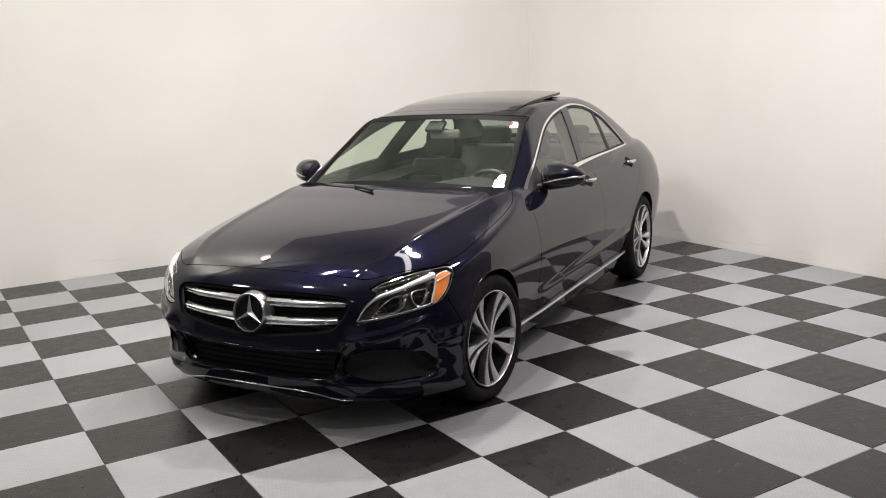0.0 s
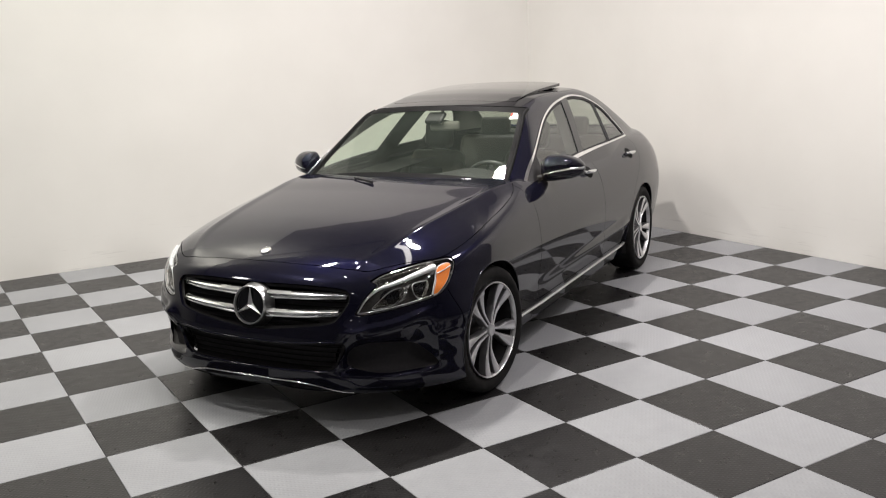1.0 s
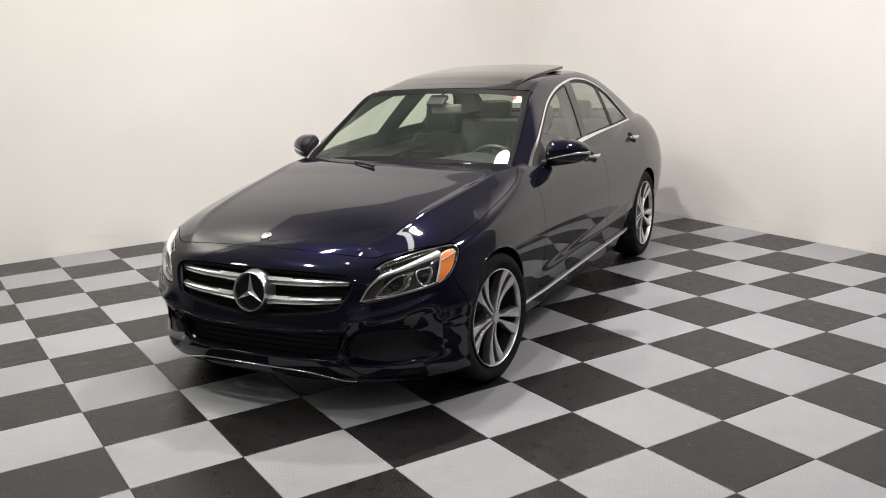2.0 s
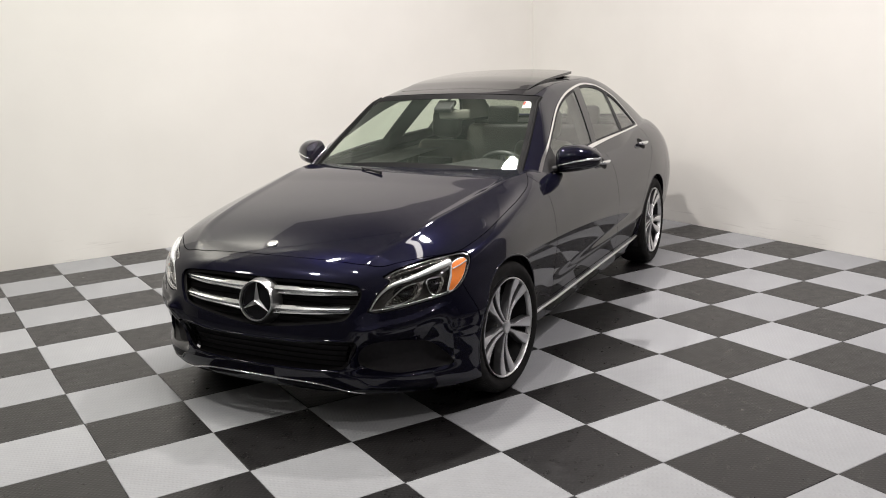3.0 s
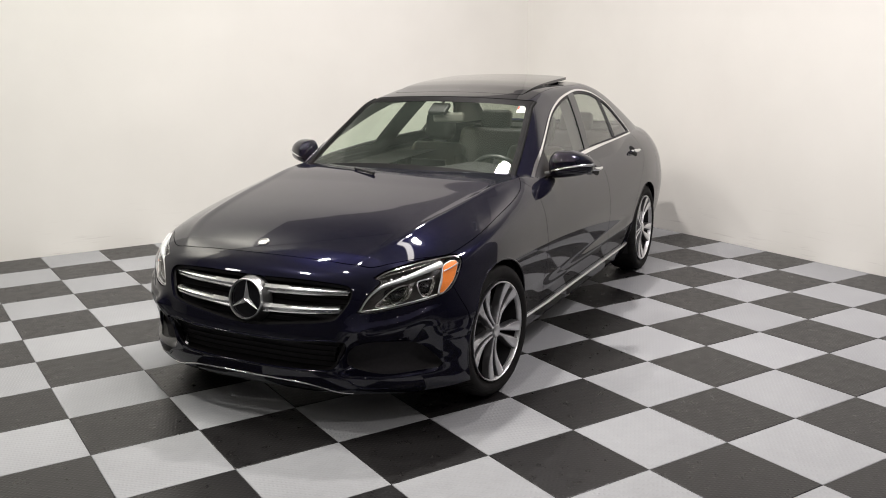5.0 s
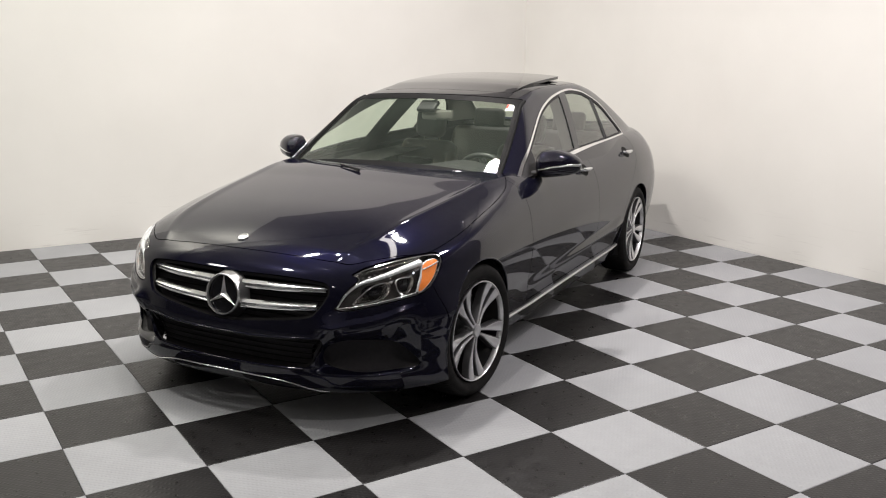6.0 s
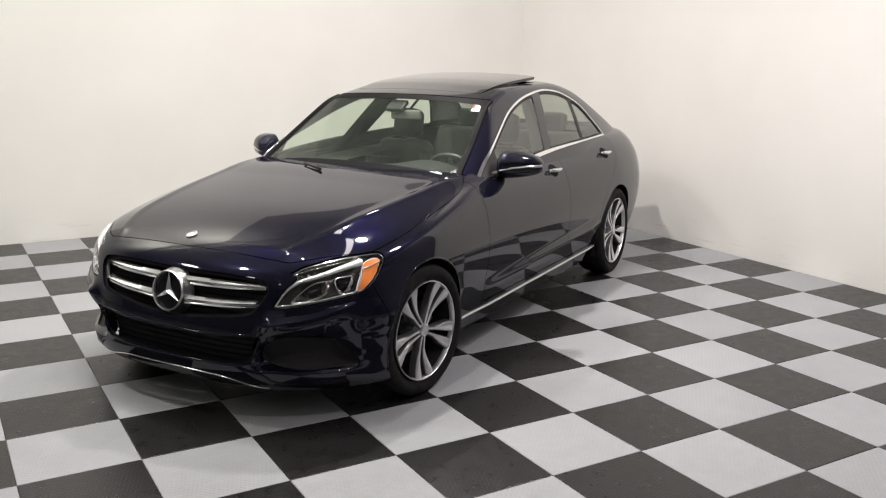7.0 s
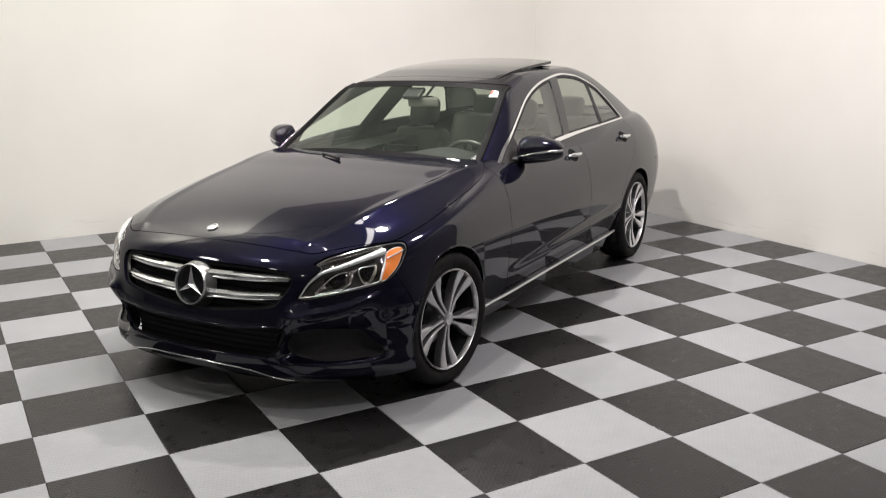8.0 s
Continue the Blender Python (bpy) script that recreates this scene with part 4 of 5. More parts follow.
LIP = smooth_curve([(0.0, 0.222), (0.2, 0.221), (0.30, 0.216), (0.37, 0.204), (0.43, 0.188), (0.47, 0.180), (0.56, 0.182)])
lip_pts = []
for y in np.linspace(-0.50, 0.50, 61):
    z = float(LIP(abs(y)))
    lip_pts.append((nose_x(y, z) + 0.002, y, z))
part("lip_trim", tube_bm(lip_pts, 0.0034, 8), M_CHROME, car, "thin chrome strip along the bumper's lower lip", 60)
edge_pts = [(nose_x(y, 0.272) - 0.004, y, 0.272 + 0.05 * y * y) for y in np.linspace(-0.40, 0.40, 41)]
part("intake_edge", tube_bm(edge_pts, 0.0065, 10), M_PAINT, car, "rounded painted edge below the air intake", 60)
TOP_EDGE = smooth_curve([(0.0, 0.4075), (0.25, 0.4125), (0.42, 0.4245), (0.46, 0.424)])
edge_pts = [(nose_x(y, float(TOP_EDGE(abs(y)))) - 0.002, y, float(TOP_EDGE(abs(y)))) for y in np.linspace(-0.45, 0.45, 41)]
part("intake_brow", tube_bm(edge_pts, 0.0050, 8), M_PAINT, car, "rounded painted edge above the air intake", 60)
SPLIT = smooth_curve([(0.40, 0.262), (0.44, 0.254), (0.485, 0.247), (0.525, 0.219), (0.57, 0.209), (0.64, 0.206)])
for s in (1, -1):
    edge_pts = [(nose_x(y, float(SPLIT(y))) - 0.001, s * y, float(SPLIT(y))) for y in np.linspace(0.40, 0.64, 25)]
    part("lip_edge", tube_bm(edge_pts, [0.002 + 0.004 * math.sin(math.pi * k / 24) for k in range(25)], 8), M_PAINT, car, "raised painted edge of the bumper's lip", 60)
# hood badge: a domed disc in a raised ring
BADGE_X, BADGE_Y = 0.532, -0.058
hz = hood_z(BADGE_X, BADGE_Y)
badge_n = gradient(low_field, np.array([[BADGE_X, BADGE_Y, hz]]))[0]
badge_pose = Matrix.Translation((BADGE_X, BADGE_Y, hz)) @ Vector((0, 0, 1)).rotation_difference(Vector(badge_n)).to_matrix().to_4x4()
bm = lathe_bm([(0.0, 0.0045), (0.012, 0.0040), (0.020, 0.0028), (0.0215, 0.0010)], 40, "z")
bm.transform(badge_pose)
badge = part("hood_badge", bm, M_STAR, car, "small round chrome hood badge", 30)
bm = lathe_bm([(0.0215, 0.001), (0.0225, 0.0050), (0.0265, 0.0056), (0.0290, 0.0020), (0.0290, -0.002)], 40, "z")
bm.transform(badge_pose)
part("badge_ring", bm, M_CHROME, badge, "polished ring", 40)


# ---- headlights ----
def build_headlight(s):
    lamp = panel("headlight", LOW.keep(grow(lamp_in, 0.004)), M_LAMPIN, car, "clear headlight with twin lenses and an amber reflector", side=s, thick=0.02, lift=-0.055)
    panel("lamp_cover", LOW.keep(grow(lamp_in, -0.002)), M_LENS, lamp, "clear plastic cover", side=s, thick=0, lift=0.0).visible_shadow = False
    rim = LOW.keep(grow(lamp_in, -0.002)).keep(lambda x, y, z: 0.0045 - lamp_in(x, y, z))
    panel("lamp_rim", rim, M_CHROME, lamp, "bright inner rim", side=s, thick=0.04, lift=-0.004)
    amber = LOW.keep(lambda x, y, z: np.where(x > 0.1, inside(AMBER, slant(x, y), z), -0.5))
    panel("reflector_bed", amber, M_LED, lamp, "pale bed round the amber reflector", side=s, thick=0.012, lift=-0.011)
    amber = LOW.keep(lambda x, y, z: np.where(x > 0.1, inside(AMBER, slant(x, y), z) - 0.0035, -0.5))
    panel("side_reflector", amber, M_AMBER, lamp, "amber side reflector", side=s, thick=0.006, lift=-0.007)
    def run(pairs, depth, steps, loop):
        """Points at a depth behind the cover, through (slant, height) pairs."""
        line = rounded(pairs, steps)
        line = line if loop else line[:steps * (len(pairs) - 1) + 1]
        return [(q[0], s * q[1], q[2]) for q in (on_slant(a, z, depth) for a, z in line)]
    # bright light guide that sweeps from the inner tip along the upper edge
    guide = run([(-0.097, 0.556, 1), (-0.055, 0.612), (0.005, 0.655), (0.08, 0.676), (0.18, 0.702), (0.285, 0.722, 1)], 0.012, 6, False)
    n = len(guide)
    part("light_guide", tube_bm(guide, [0.0045 + 0.0165 * (k / n) ** 1.4 for k in range(n)], 10, 0.75), M_LED, lamp, "bright white daytime running strip", 60)
    brow = run([(-0.015, 0.686, 1), (0.06, 0.706), (0.18, 0.726), (0.29, 0.739, 1)], 0.016, 6, False)
    part("lamp_brow", tube_bm(brow, 0.0045, 8, 0.7), M_FACET, lamp, "thin bright brow above the light guide", 60)
    edge = run([(0.292, 0.728, 1), (0.285, 0.690), (0.262, 0.640), (0.250, 0.606, 1)], 0.010, 6, False)
    part("reflector_edge", tube_bm(edge, 0.0032, 8), M_LED, lamp, "pale edge beside the amber reflector", 60)
    bar = run([(0.290, 0.692, 1), (0.330, 0.700), (0.372, 0.712, 1)], 0.004, 6, False)
    part("reflector_bar", tube_bm(bar, 0.003, 6), M_LED, lamp, "pale bar across the amber reflector", 60)
    # row of small bright cells between the brow and the light guide
    for k in range(9):
        t = k / 8
        mid = on_slant(0.02 + 0.215 * t, 0.681 + 0.036 * t, 0.024)
        cell = box_bm((0.012, 0.016, 0.010 + 0.004 * t), (0, 0, 0), 0.003, 1)
        cell.transform(Matrix.Translation((mid[0], s * mid[1], mid[2])) @ pose(0, 0, 0, 0, 0, s * 45))
        part("light_cell", cell, M_FACET if k % 2 else M_LAMPIN, lamp)
    tail = run([(-0.100, 0.553, 1), (-0.03, 0.560), (0.06, 0.572), (0.16, 0.588), (0.245, 0.603, 1)], 0.008, 6, False)
    part("lower_rim", tube_bm(tail, 0.0030, 8), M_SATIN, lamp, "thin bright line along the lamp's lower edge", 60)
    for pairs in ([(0.074, 0.582), (0.113, 0.606), (0.125, 0.640), (0.110, 0.655)], [(0.204, 0.602), (0.229, 0.636), (0.240, 0.672)]):
        arc = run(pairs, 0.024, 6, False)
        part("bright_crescent", tube_bm(arc, [0.003 + 0.007 * math.sin(math.pi * (k + 1) / (len(arc) + 1)) for k in range(len(arc))], 8, 0.8), M_FACET, lamp, "bright crescent beside the lens", 60)
    for pairs in ([(-0.031, 0.568), (0.074, 0.582), (0.117, 0.612), (0.124, 0.654), (0.067, 0.648), (0.006, 0.607)],
                  [(0.166, 0.668), (0.241, 0.676, 1), (0.230, 0.641), (0.202, 0.597), (0.171, 0.611)]):
        ring = run(pairs, 0.026, 6, True)
        ring.append(ring[0])
        part("lamp_bezel", tube_bm(ring, 0.0036, 6, 1.0, (0.6, 0.6, 0.5)), M_SATIN, lamp, "thin chrome bezel", 60)
        bowl = bmesh.new()
        outer = [bowl.verts.new(p) for p in ring[:-1]]
        cx, cy, cz = (sum(p[k] for p in ring[:-1]) / len(outer) for k in range(3))
        inner = [bowl.verts.new((cx + 0.5 * (p[0] - cx) - 0.022, cy + 0.5 * (p[1] - cy) - s * 0.018, cz + 0.5 * (p[2] - cz))) for p in ring[:-1]]
        for k in range(len(outer)):
            j = (k + 1) % len(outer)
            bowl.faces.new((outer[k], outer[j], inner[j], inner[k]))
        part("reflector_bowl", bowl, M_FACET, lamp, "faceted bright reflector", 60)
        ca, cz = sum(q[0] for q in pairs) / len(pairs), sum(q[1] for q in pairs) / len(pairs)
        q = on_slant(ca, cz, 0.045)
        eye = lathe_bm([(0.0, 0.016), (0.012, 0.013), (0.022, 0.004), (0.026, -0.01), (0.036, -0.012), (0.040, -0.004), (0.043, -0.01), (0.043, -0.02)], 32, "x")
        eye.transform(Matrix.Translation((q[0], s * q[1], q[2])) @ pose(0, 0, 0, 0, 0, s * 38) @ Matrix.Diagonal((1, 1.15, 0.8, 1)))
        part("lamp_lens", eye, M_GLOSS, lamp, "dark projector lens", 40)


def on_slant(a, z, depth):
    """The point of the skin with slant coordinate a and height z, set in by depth."""
    lo, hi = 0.0, 1.2
    for _ in range(40):
        mid = (lo + hi) / 2
        x, y = mid - a * 0.7071, mid + a * 0.7071
        if float(low_field(np.float64(x), np.float64(y), np.float64(z))) > 0:
            hi = mid
        else:
            lo = mid
    x, y = lo - a * 0.7071, lo + a * 0.7071
    n = gradient(low_field, np.array([[x, y, z]]))[0]
    return (x - n[0] * depth, y - n[1] * depth, z - n[2] * depth)


build_headlight(1)
build_headlight(-1)


# ---- wheels ----
def build_wheel(x, s):
    """One wheel with its tyre, twin-spoke two-tone rim and brake; s 1 on the car's left."""
    wheel = new("wheel")
    wheel.parent = car
    steer = radians(STEER) if x > -1 else 0.0
    pivot = Vector((0, s * 0.80, 0))
    wheel.matrix_local = Matrix.Translation(Vector((x, 0, HUB_Z)) + pivot) @ Matrix.Rotation(steer, 4, "Z") @ Matrix.Translation(-pivot)
    wheel["label"] = "low-profile tyre on a machined twin-spoke alloy rim"
    o = 0.900
    prof = [(0.226, o - 0.19), (0.250, o - 0.205), (0.285, o - 0.212), (0.305, o - 0.205), (0.314, o - 0.190), (0.3180, o - 0.165), (TYRE_R, o - 0.135)]
    prof += [(TYRE_R, o - 0.05), (0.3180, o - 0.032), (0.312, o - 0.015), (0.299, o - 0.004), (0.283, o), (0.268, o - 0.003), (0.258, o - 0.010), (0.250, o - 0.014), (0.244, o - 0.018), (0.238, o - 0.03)]
    part("tyre", lathe_bm([(r, s * h) for r, h in prof], 72), M_RUBBER, wheel, "", 40)
    barrel = [(0.238, o - 0.032), (0.2395, o - 0.018), (0.2410, o - 0.010), (0.2405, o - 0.005), (0.2365, o - 0.004), (0.2325, o - 0.010), (0.230, o - 0.030), (0.226, o - 0.10), (0.222, o - 0.19)]
    part("rim", lathe_bm([(r, s * h) for r, h in barrel[:7]], 72), M_RIM, wheel, "machined alloy rim", 40)
    # the barrel's dark alloy holds the shade behind the spokes in its colour
    part("rim_barrel", lathe_bm([(r, s * h) for r, h in barrel[6:]], 72), M_BARREL, wheel, "inner barrel of the rim, coloured as in shade", 40)
    part("rim_back", lathe_bm([(0.226, s * (o - 0.165)), (0.05, s * (o - 0.165))], 48), M_BLACK, wheel)
    for k in range(5):
        base = -math.pi / 2 + 0.03 + k * 2 * math.pi / 5
        for w in (-1, 1):
            rows = []
            for i in range(13):
                t = i / 12
                r = 0.034 + 0.201 * t
                flare = min(1.0, max(0.0, (t - 0.35) / 0.55))
                inner = 0.0060 + 0.0150 * t
                outer = 0.0150 + 0.0200 * t + 0.0350 * flare
                lean = math.atan2((inner + outer) / 2, r)
                mid = base + w * lean
                half = (outer - inner) / 2 / r
                face = o - 0.020 - 0.010 * math.sin(math.pi * t) + 0.012 * t ** 2
                rows.append((r, mid, half, face))
            for nm, mat, grow_by, drop, label in (("spoke", M_RIM, 0.0, 0.0, "machined bright spoke"), ("spoke_side", M_RIMDARK, 0.004, 0.0035, "dark grey painted spoke flank")):
                bm = bmesh.new()
                rings = []
                for r, mid, half, face in rows:
                    h = half + grow_by / r
                    f = face - drop
                    thick = 0.004 if nm == "spoke" else 0.036
                    rings.append([bm.verts.new((r * math.cos(q), s * d, r * math.sin(q))) for q, d in
                                  ((mid - h, f - thick), (mid - h, f - 0.0015), (mid - h * 0.88, f), (mid + h * 0.88, f), (mid + h, f - 0.0015), (mid + h, f - thick))])
                for a, b in zip(rings, rings[1:]):
                    for i in range(5):
                        bm.faces.new((a[i], a[i + 1], b[i + 1], b[i]))
                bm.faces.new(rings[0])
                bm.faces.new(rings[-1][::-1])
                bmesh.ops.recalc_face_normals(bm, faces=bm.faces[:])
                part(nm, bm, mat, wheel, label, 40)
    part("hub", lathe_bm([(0.0, s * (o - 0.026)), (0.034, s * (o - 0.028)), (0.050, s * (o - 0.042)), (0.058, s * (o - 0.07)), (0.060, s * (o - 0.12))], 40), M_RIMDARK, wheel, "", 40)
    part("hub_cap", lathe_bm([(0.0, s * (o - 0.0125)), (0.022, s * (o - 0.0135)), (0.026, s * (o - 0.0115)), (0.031, s * (o - 0.014)), (0.033, s * (o - 0.030))], 36), M_RIM, wheel, "round silver hub cap", 40)
    for k in range(5):
        a = -math.pi / 2 + (k + 0.5) * 2 * math.pi / 5
        bolt = lathe_bm([(0.0, s * (o - 0.042)), (0.0085, s * (o - 0.043)), (0.0095, s * (o - 0.06))], 10)
        bolt.transform(Matrix.Translation((0.046 * math.cos(a), 0, 0.046 * math.sin(a))))
        part("wheel_bolt", bolt, M_STEEL, wheel)
    part("brake_disc", lathe_bm([(0.07, s * (o - 0.135)), (0.150, s * (o - 0.135)), (0.152, s * (o - 0.140)), (0.152, s * (o - 0.155)), (0.07, s * (o - 0.16))], 60), M_STEEL, wheel, "bare steel brake disc", 40)
    ca = math.radians(160 if x > -1 else 20)
    cal = box_bm((0.062, 0.055, 0.15), (0.150, s * (o - 0.125), 0), 0.014, 3)
    cal.transform(Matrix.Rotation(-ca, 4, "Y"))
    part("brake_caliper", cal, M_RIMDARK, wheel, "grey brake caliper", 40)
    # wheel-house lining
    liner = lathe_bm([(ARCH_R + 0.012, s * 0.865), (ARCH_R + 0.016, s * 0.60), (0.10, s * 0.59)], 48)
    bmesh.ops.delete(liner, geom=[v for v in liner.verts if v.co.z < -0.17], context="VERTS")
    liner_ob = part("wheel_arch_liner", liner, M_BLACK, car, "black wheel arch liner", 60)
    liner_ob.location = (x, 0, HUB_Z)


for wx in (AXLE_F, AXLE_R):
    for ws in (1, -1):
        build_wheel(wx, ws)


def build_arch_lip(x0, s):
    run = []
    for a in np.linspace(-12, 192, 52):
        x, z = x0 + ARCH_R * math.cos(radians(a)), HUB_Z + ARCH_R * math.sin(radians(a))
        run.append((x, s * (side_y(x, z) - 0.003), z))
    part("arch_lip", tube_bm(run, 0.0055, 8, 1.0, (0, 1, 0)), M_PAINT, car, "rolled painted edge of the wheel arch", 60)


for wx in (AXLE_F, AXLE_R):
    for ws in (1, -1):
        build_arch_lip(wx, ws)


# ---- door furniture, mirrors, sills ----
def build_handle(x, z, s, door, skin):
    rows = []
    for t in np.linspace(-1, 1, 15):
        hx = x + 0.084 * t
        bow = 0.022 * (1 - abs(t) ** 3) + 0.007
        yy = side_y(hx, z)
        rows.append((hx, s * (yy + bow), z + 0.004 * t))
    part("door_handle", tube_bm(rows, [0.010 + 0.005 * (1 - abs(t) ** 4) for t in np.linspace(-1, 1, 15)], 12, 0.8), M_SATIN, door, "bright metal door handle", 60)
    up = [(px, py + s * 0.007, pz + 0.005) for px, py, pz in rows[1:-1]]
    part("handle_strip", tube_bm(up, 0.0125, 8, 0.75), M_SATIN, door, "polished handle strip", 60)
    # flat oval on the door, its dark colour standing for the recess's shade
    cup = skin.keep(lambda px, py, pz: 1 - ((px - x) / 0.062) ** 2 - ((pz - z + 0.004) / 0.036) ** 2)
    panel("handle_recess_shade", cup, M_COWL, door, "flat dark oval for the shaded recess behind the handle", s, 0, 0.0012)


MIRROR_TOP = smooth_curve([(0.0, 1.030), (0.06, 1.065), (0.18, 1.084), (0.45, 1.086), (0.75, 1.064), (0.93, 1.036), (1.0, 1.012)])
MIRROR_LOW = smooth_curve([(0.0, 0.975), (0.05, 0.945), (0.15, 0.933), (0.5, 0.940), (0.85, 0.957), (0.95, 0.972), (1.0, 1.005)])
MIRROR_DEPTH = smooth_curve([(0.0, 0.03), (0.06, 0.075), (0.25, 0.120), (0.55, 0.105), (0.85, 0.060), (0.96, 0.028), (1.0, 0.004)])


def build_mirror(s):
    holder = new("wing_mirror")
    holder.parent = car
    holder["label"] = "dark blue door mirror with a turn-signal strip"

    def housing(t, a, proud=0.0):
        """t 0 at the root to 1 at the tip, a round the section: 0 forward, a quarter turn up."""
        cx, cy = -0.985 - 0.085 * t, 0.792 + 0.228 * t
        zt, zl, depth = float(MIRROR_TOP(t)), float(MIRROR_LOW(t)), float(MIRROR_DEPTH(t)) + proud
        mid, half = (zt + zl) / 2 - 0.008, (zt - zl) / 2 + proud
        c, q = math.cos(a), math.sin(a)
        dx = depth * abs(c) ** 0.8 if c > 0 else -min(0.045, depth) * abs(c) ** 0.35
        return (cx + dx, s * cy, mid + half * abs(q) ** 0.8 * (1 if q > 0 else -1))
    bm = bmesh.new()
    rings = [[bm.verts.new(housing(t, 2 * math.pi * k / 36)) for k in range(36)] for t in [0.5 - 0.5 * math.cos(math.pi * i / 26) for i in range(27)]]
    for a, b in zip(rings, rings[1:]):
        for k in range(36):
            bm.faces.new((a[k], a[(k + 1) % 36], b[(k + 1) % 36], b[k]))
    bm.faces.new(rings[0])
    bm.faces.new(rings[-1][::-1])
    bmesh.ops.recalc_face_normals(bm, faces=bm.faces[:])
    part("mirror_shell", bm, M_PAINT, holder, "", 50)
    glass = box_bm((0.004, 0.150, 0.090), (0, 0, 0), 0.0018)
    glass.transform(Matrix.Translation((-1.0725, s * 0.910, 1.004)) @ pose(0, 0, 0, 0, 0, s * 20))
    part("mirror_glass", glass, M_CHROME, holder, "silvered mirror glass")
    strip = [housing(t, -0.30 + 0.42 * t, 0.001) for t in np.linspace(0.16, 0.985, 24)]
    part("signal_strip", tube_bm(strip, [0.0025 + 0.0065 * t for t in np.linspace(0, 1, 24)], 8, 0.9), M_SATIN, holder, "pale turn-signal strip", 60)
    foot = tube_bm([(-0.93, s * 0.765, 0.950), (-0.945, s * 0.80, 0.953), (-0.965, s * 0.835, 0.960)], [0.034, 0.026, 0.030], 14, 0.5)
    part("mirror_foot", foot, M_BLACK, holder, "black mirror foot", 60)


for s in (1, -1):
    doors = [o for o in car.children if o.name.startswith("front_door")]
    rears = [o for o in car.children if o.name.startswith("rear_door")]
    k = 0 if s == 1 else 1
    build_handle(-1.665, 0.896, s, doors[k], front_door)
    build_handle(-2.64, 0.912, s, rears[k], rear_door)
    build_mirror(s)
    strip = [(x, s * (side_y(x, 0.262 + 0.004 * (-0.45 - x)) + 0.004), 0.262 + 0.004 * (-0.45 - x)) for x in np.linspace(-0.42, -2.44, 40)]
    part("sill_trim", tube_bm(strip, 0.0070, 8, 1.0, (0, 1, 0)), M_RIM, car, "bright strip along the sill", 60)

# ---- underside and lining ----
floor_pan = box_bm((3.9, 1.36, 0.10), (-1.50, 0, 0.235), 0.02)
part("floor_pan", floor_pan, M_BLACK, car, "black underside")
part("engine_bay_panel", box_bm((0.62, 1.16, 0.28), (0.16, 0, 0.40), 0.03), M_BLACK, car)
for s in (1, -1):
    inner_skin("door_lining", LOW.keep(lambda x, y, z: -0.78 - x).keep(lambda x, y, z: x + 2.75).keep(lambda x, y, z: z - 0.3).keep(lambda x, y, z: 1.02 - z).keep(lambda x, y, z: y - 0.35), M_DASH, car, -0.06, "dark door lining", s)
gap_skin = LOW.keep(sills).keep(arches).keep(lambda x, y, z: cab_field(x, y, z) + 0.02).keep(outside(lamp_in, 0.0)).keep(outside(front_in(GRILLE), -0.01)).keep(outside(front_in(MOUTH), -0.01)).keep(outside(scoop_in, -0.01))
inner_skin("inner_structure", gap_skin, M_BLACK, car, -0.016, "black inner bodywork behind the panel gaps")
lining = TOPS.keep(lambda x, y, z: z - 1.06).keep(lambda x, y, z: np.where(np.abs(y) < 0.5, -1.36 - x, 1.0)).keep(outside(screen_in, 0.0)).keep(outside(rear_in, 0.0)).keep(outside(window_in, -0.02)).keep(outside(roof_in, 0.0))
inner_skin("pillar_lining", lining, M_LINER, car, -0.020, "pale cloth pillar and roof lining")
liner_mid = CAB.keep(lambda x, y, z: roof_in(x, y, z) + 0.01).keep(lambda x, y, z: -1.36 - x)
inner_skin("belt_lining", TOPS.keep(lambda x, y, z: 1.06 - z).keep(outside(screen_in, 0.0)).keep(outside(rear_in, 0.0)).keep(outside(window_in, -0.02)), M_DASH, car, -0.020, "dark lining below the windows")
inner_skin("headliner", liner_mid, M_LINER, car, -0.055, "pale roof blind")

# ---- cabin ----
def cushion(name, size, centre, turn, parent, material, bulge=0.035, label=""):
    bm = box_bm(size, (0, 0, 0), min(size) * 0.38, 4)
    sy, sz = size[1:]
    for v in bm.verts:
        if sz > sy:
            v.co.y *= 1.04 - 0.26 * max(0.0, v.co.z / sz + 0.1) ** 1.5
        v.co.x += bulge * 0.5 * math.cos(math.pi * v.co.y / sy * 0.9) * (1 if v.co.x > 0 else 0)
    bm.transform(Matrix.Translation(centre) @ pose(0, 0, 0, *turn))
    return part(name, bm, material, parent, label, 50)


def build_seat(s):
    seat = new("front_seat")
    seat.parent = car
    seat["label"] = "light beige leather front seat"
    y = 0.37 * s
    cushion("seat_cushion", (0.50, 0.50, 0.15), (-1.50, y, 0.45), (0, -12, 0), seat, M_BEIGE)
    cushion("backrest", (0.14, 0.43, 0.62), (-1.82, y, 0.70), (0, -20, 0), seat, M_BEIGE, 0.03)
    for q in (1, -1):
        cushion("side_bolster", (0.17, 0.085, 0.50), (-1.78, y + q * 0.215, 0.68), (0, -20, q * 14), seat, M_BEIGE, 0.0)
    cushion("headrest", (0.135, 0.205, 0.20), (-1.94, y, 1.11), (0, -12, 0), seat, M_BEIGE_SHADED, 0.02, "beige headrest, coloured dark as in cabin shade")
    for q in (1, -1):
        part("headrest_post", tube_bm([(-1.965, y + q * 0.06, 0.96), (-1.945, y + q * 0.06, 1.04)], 0.007, 8), M_CHROME, seat)


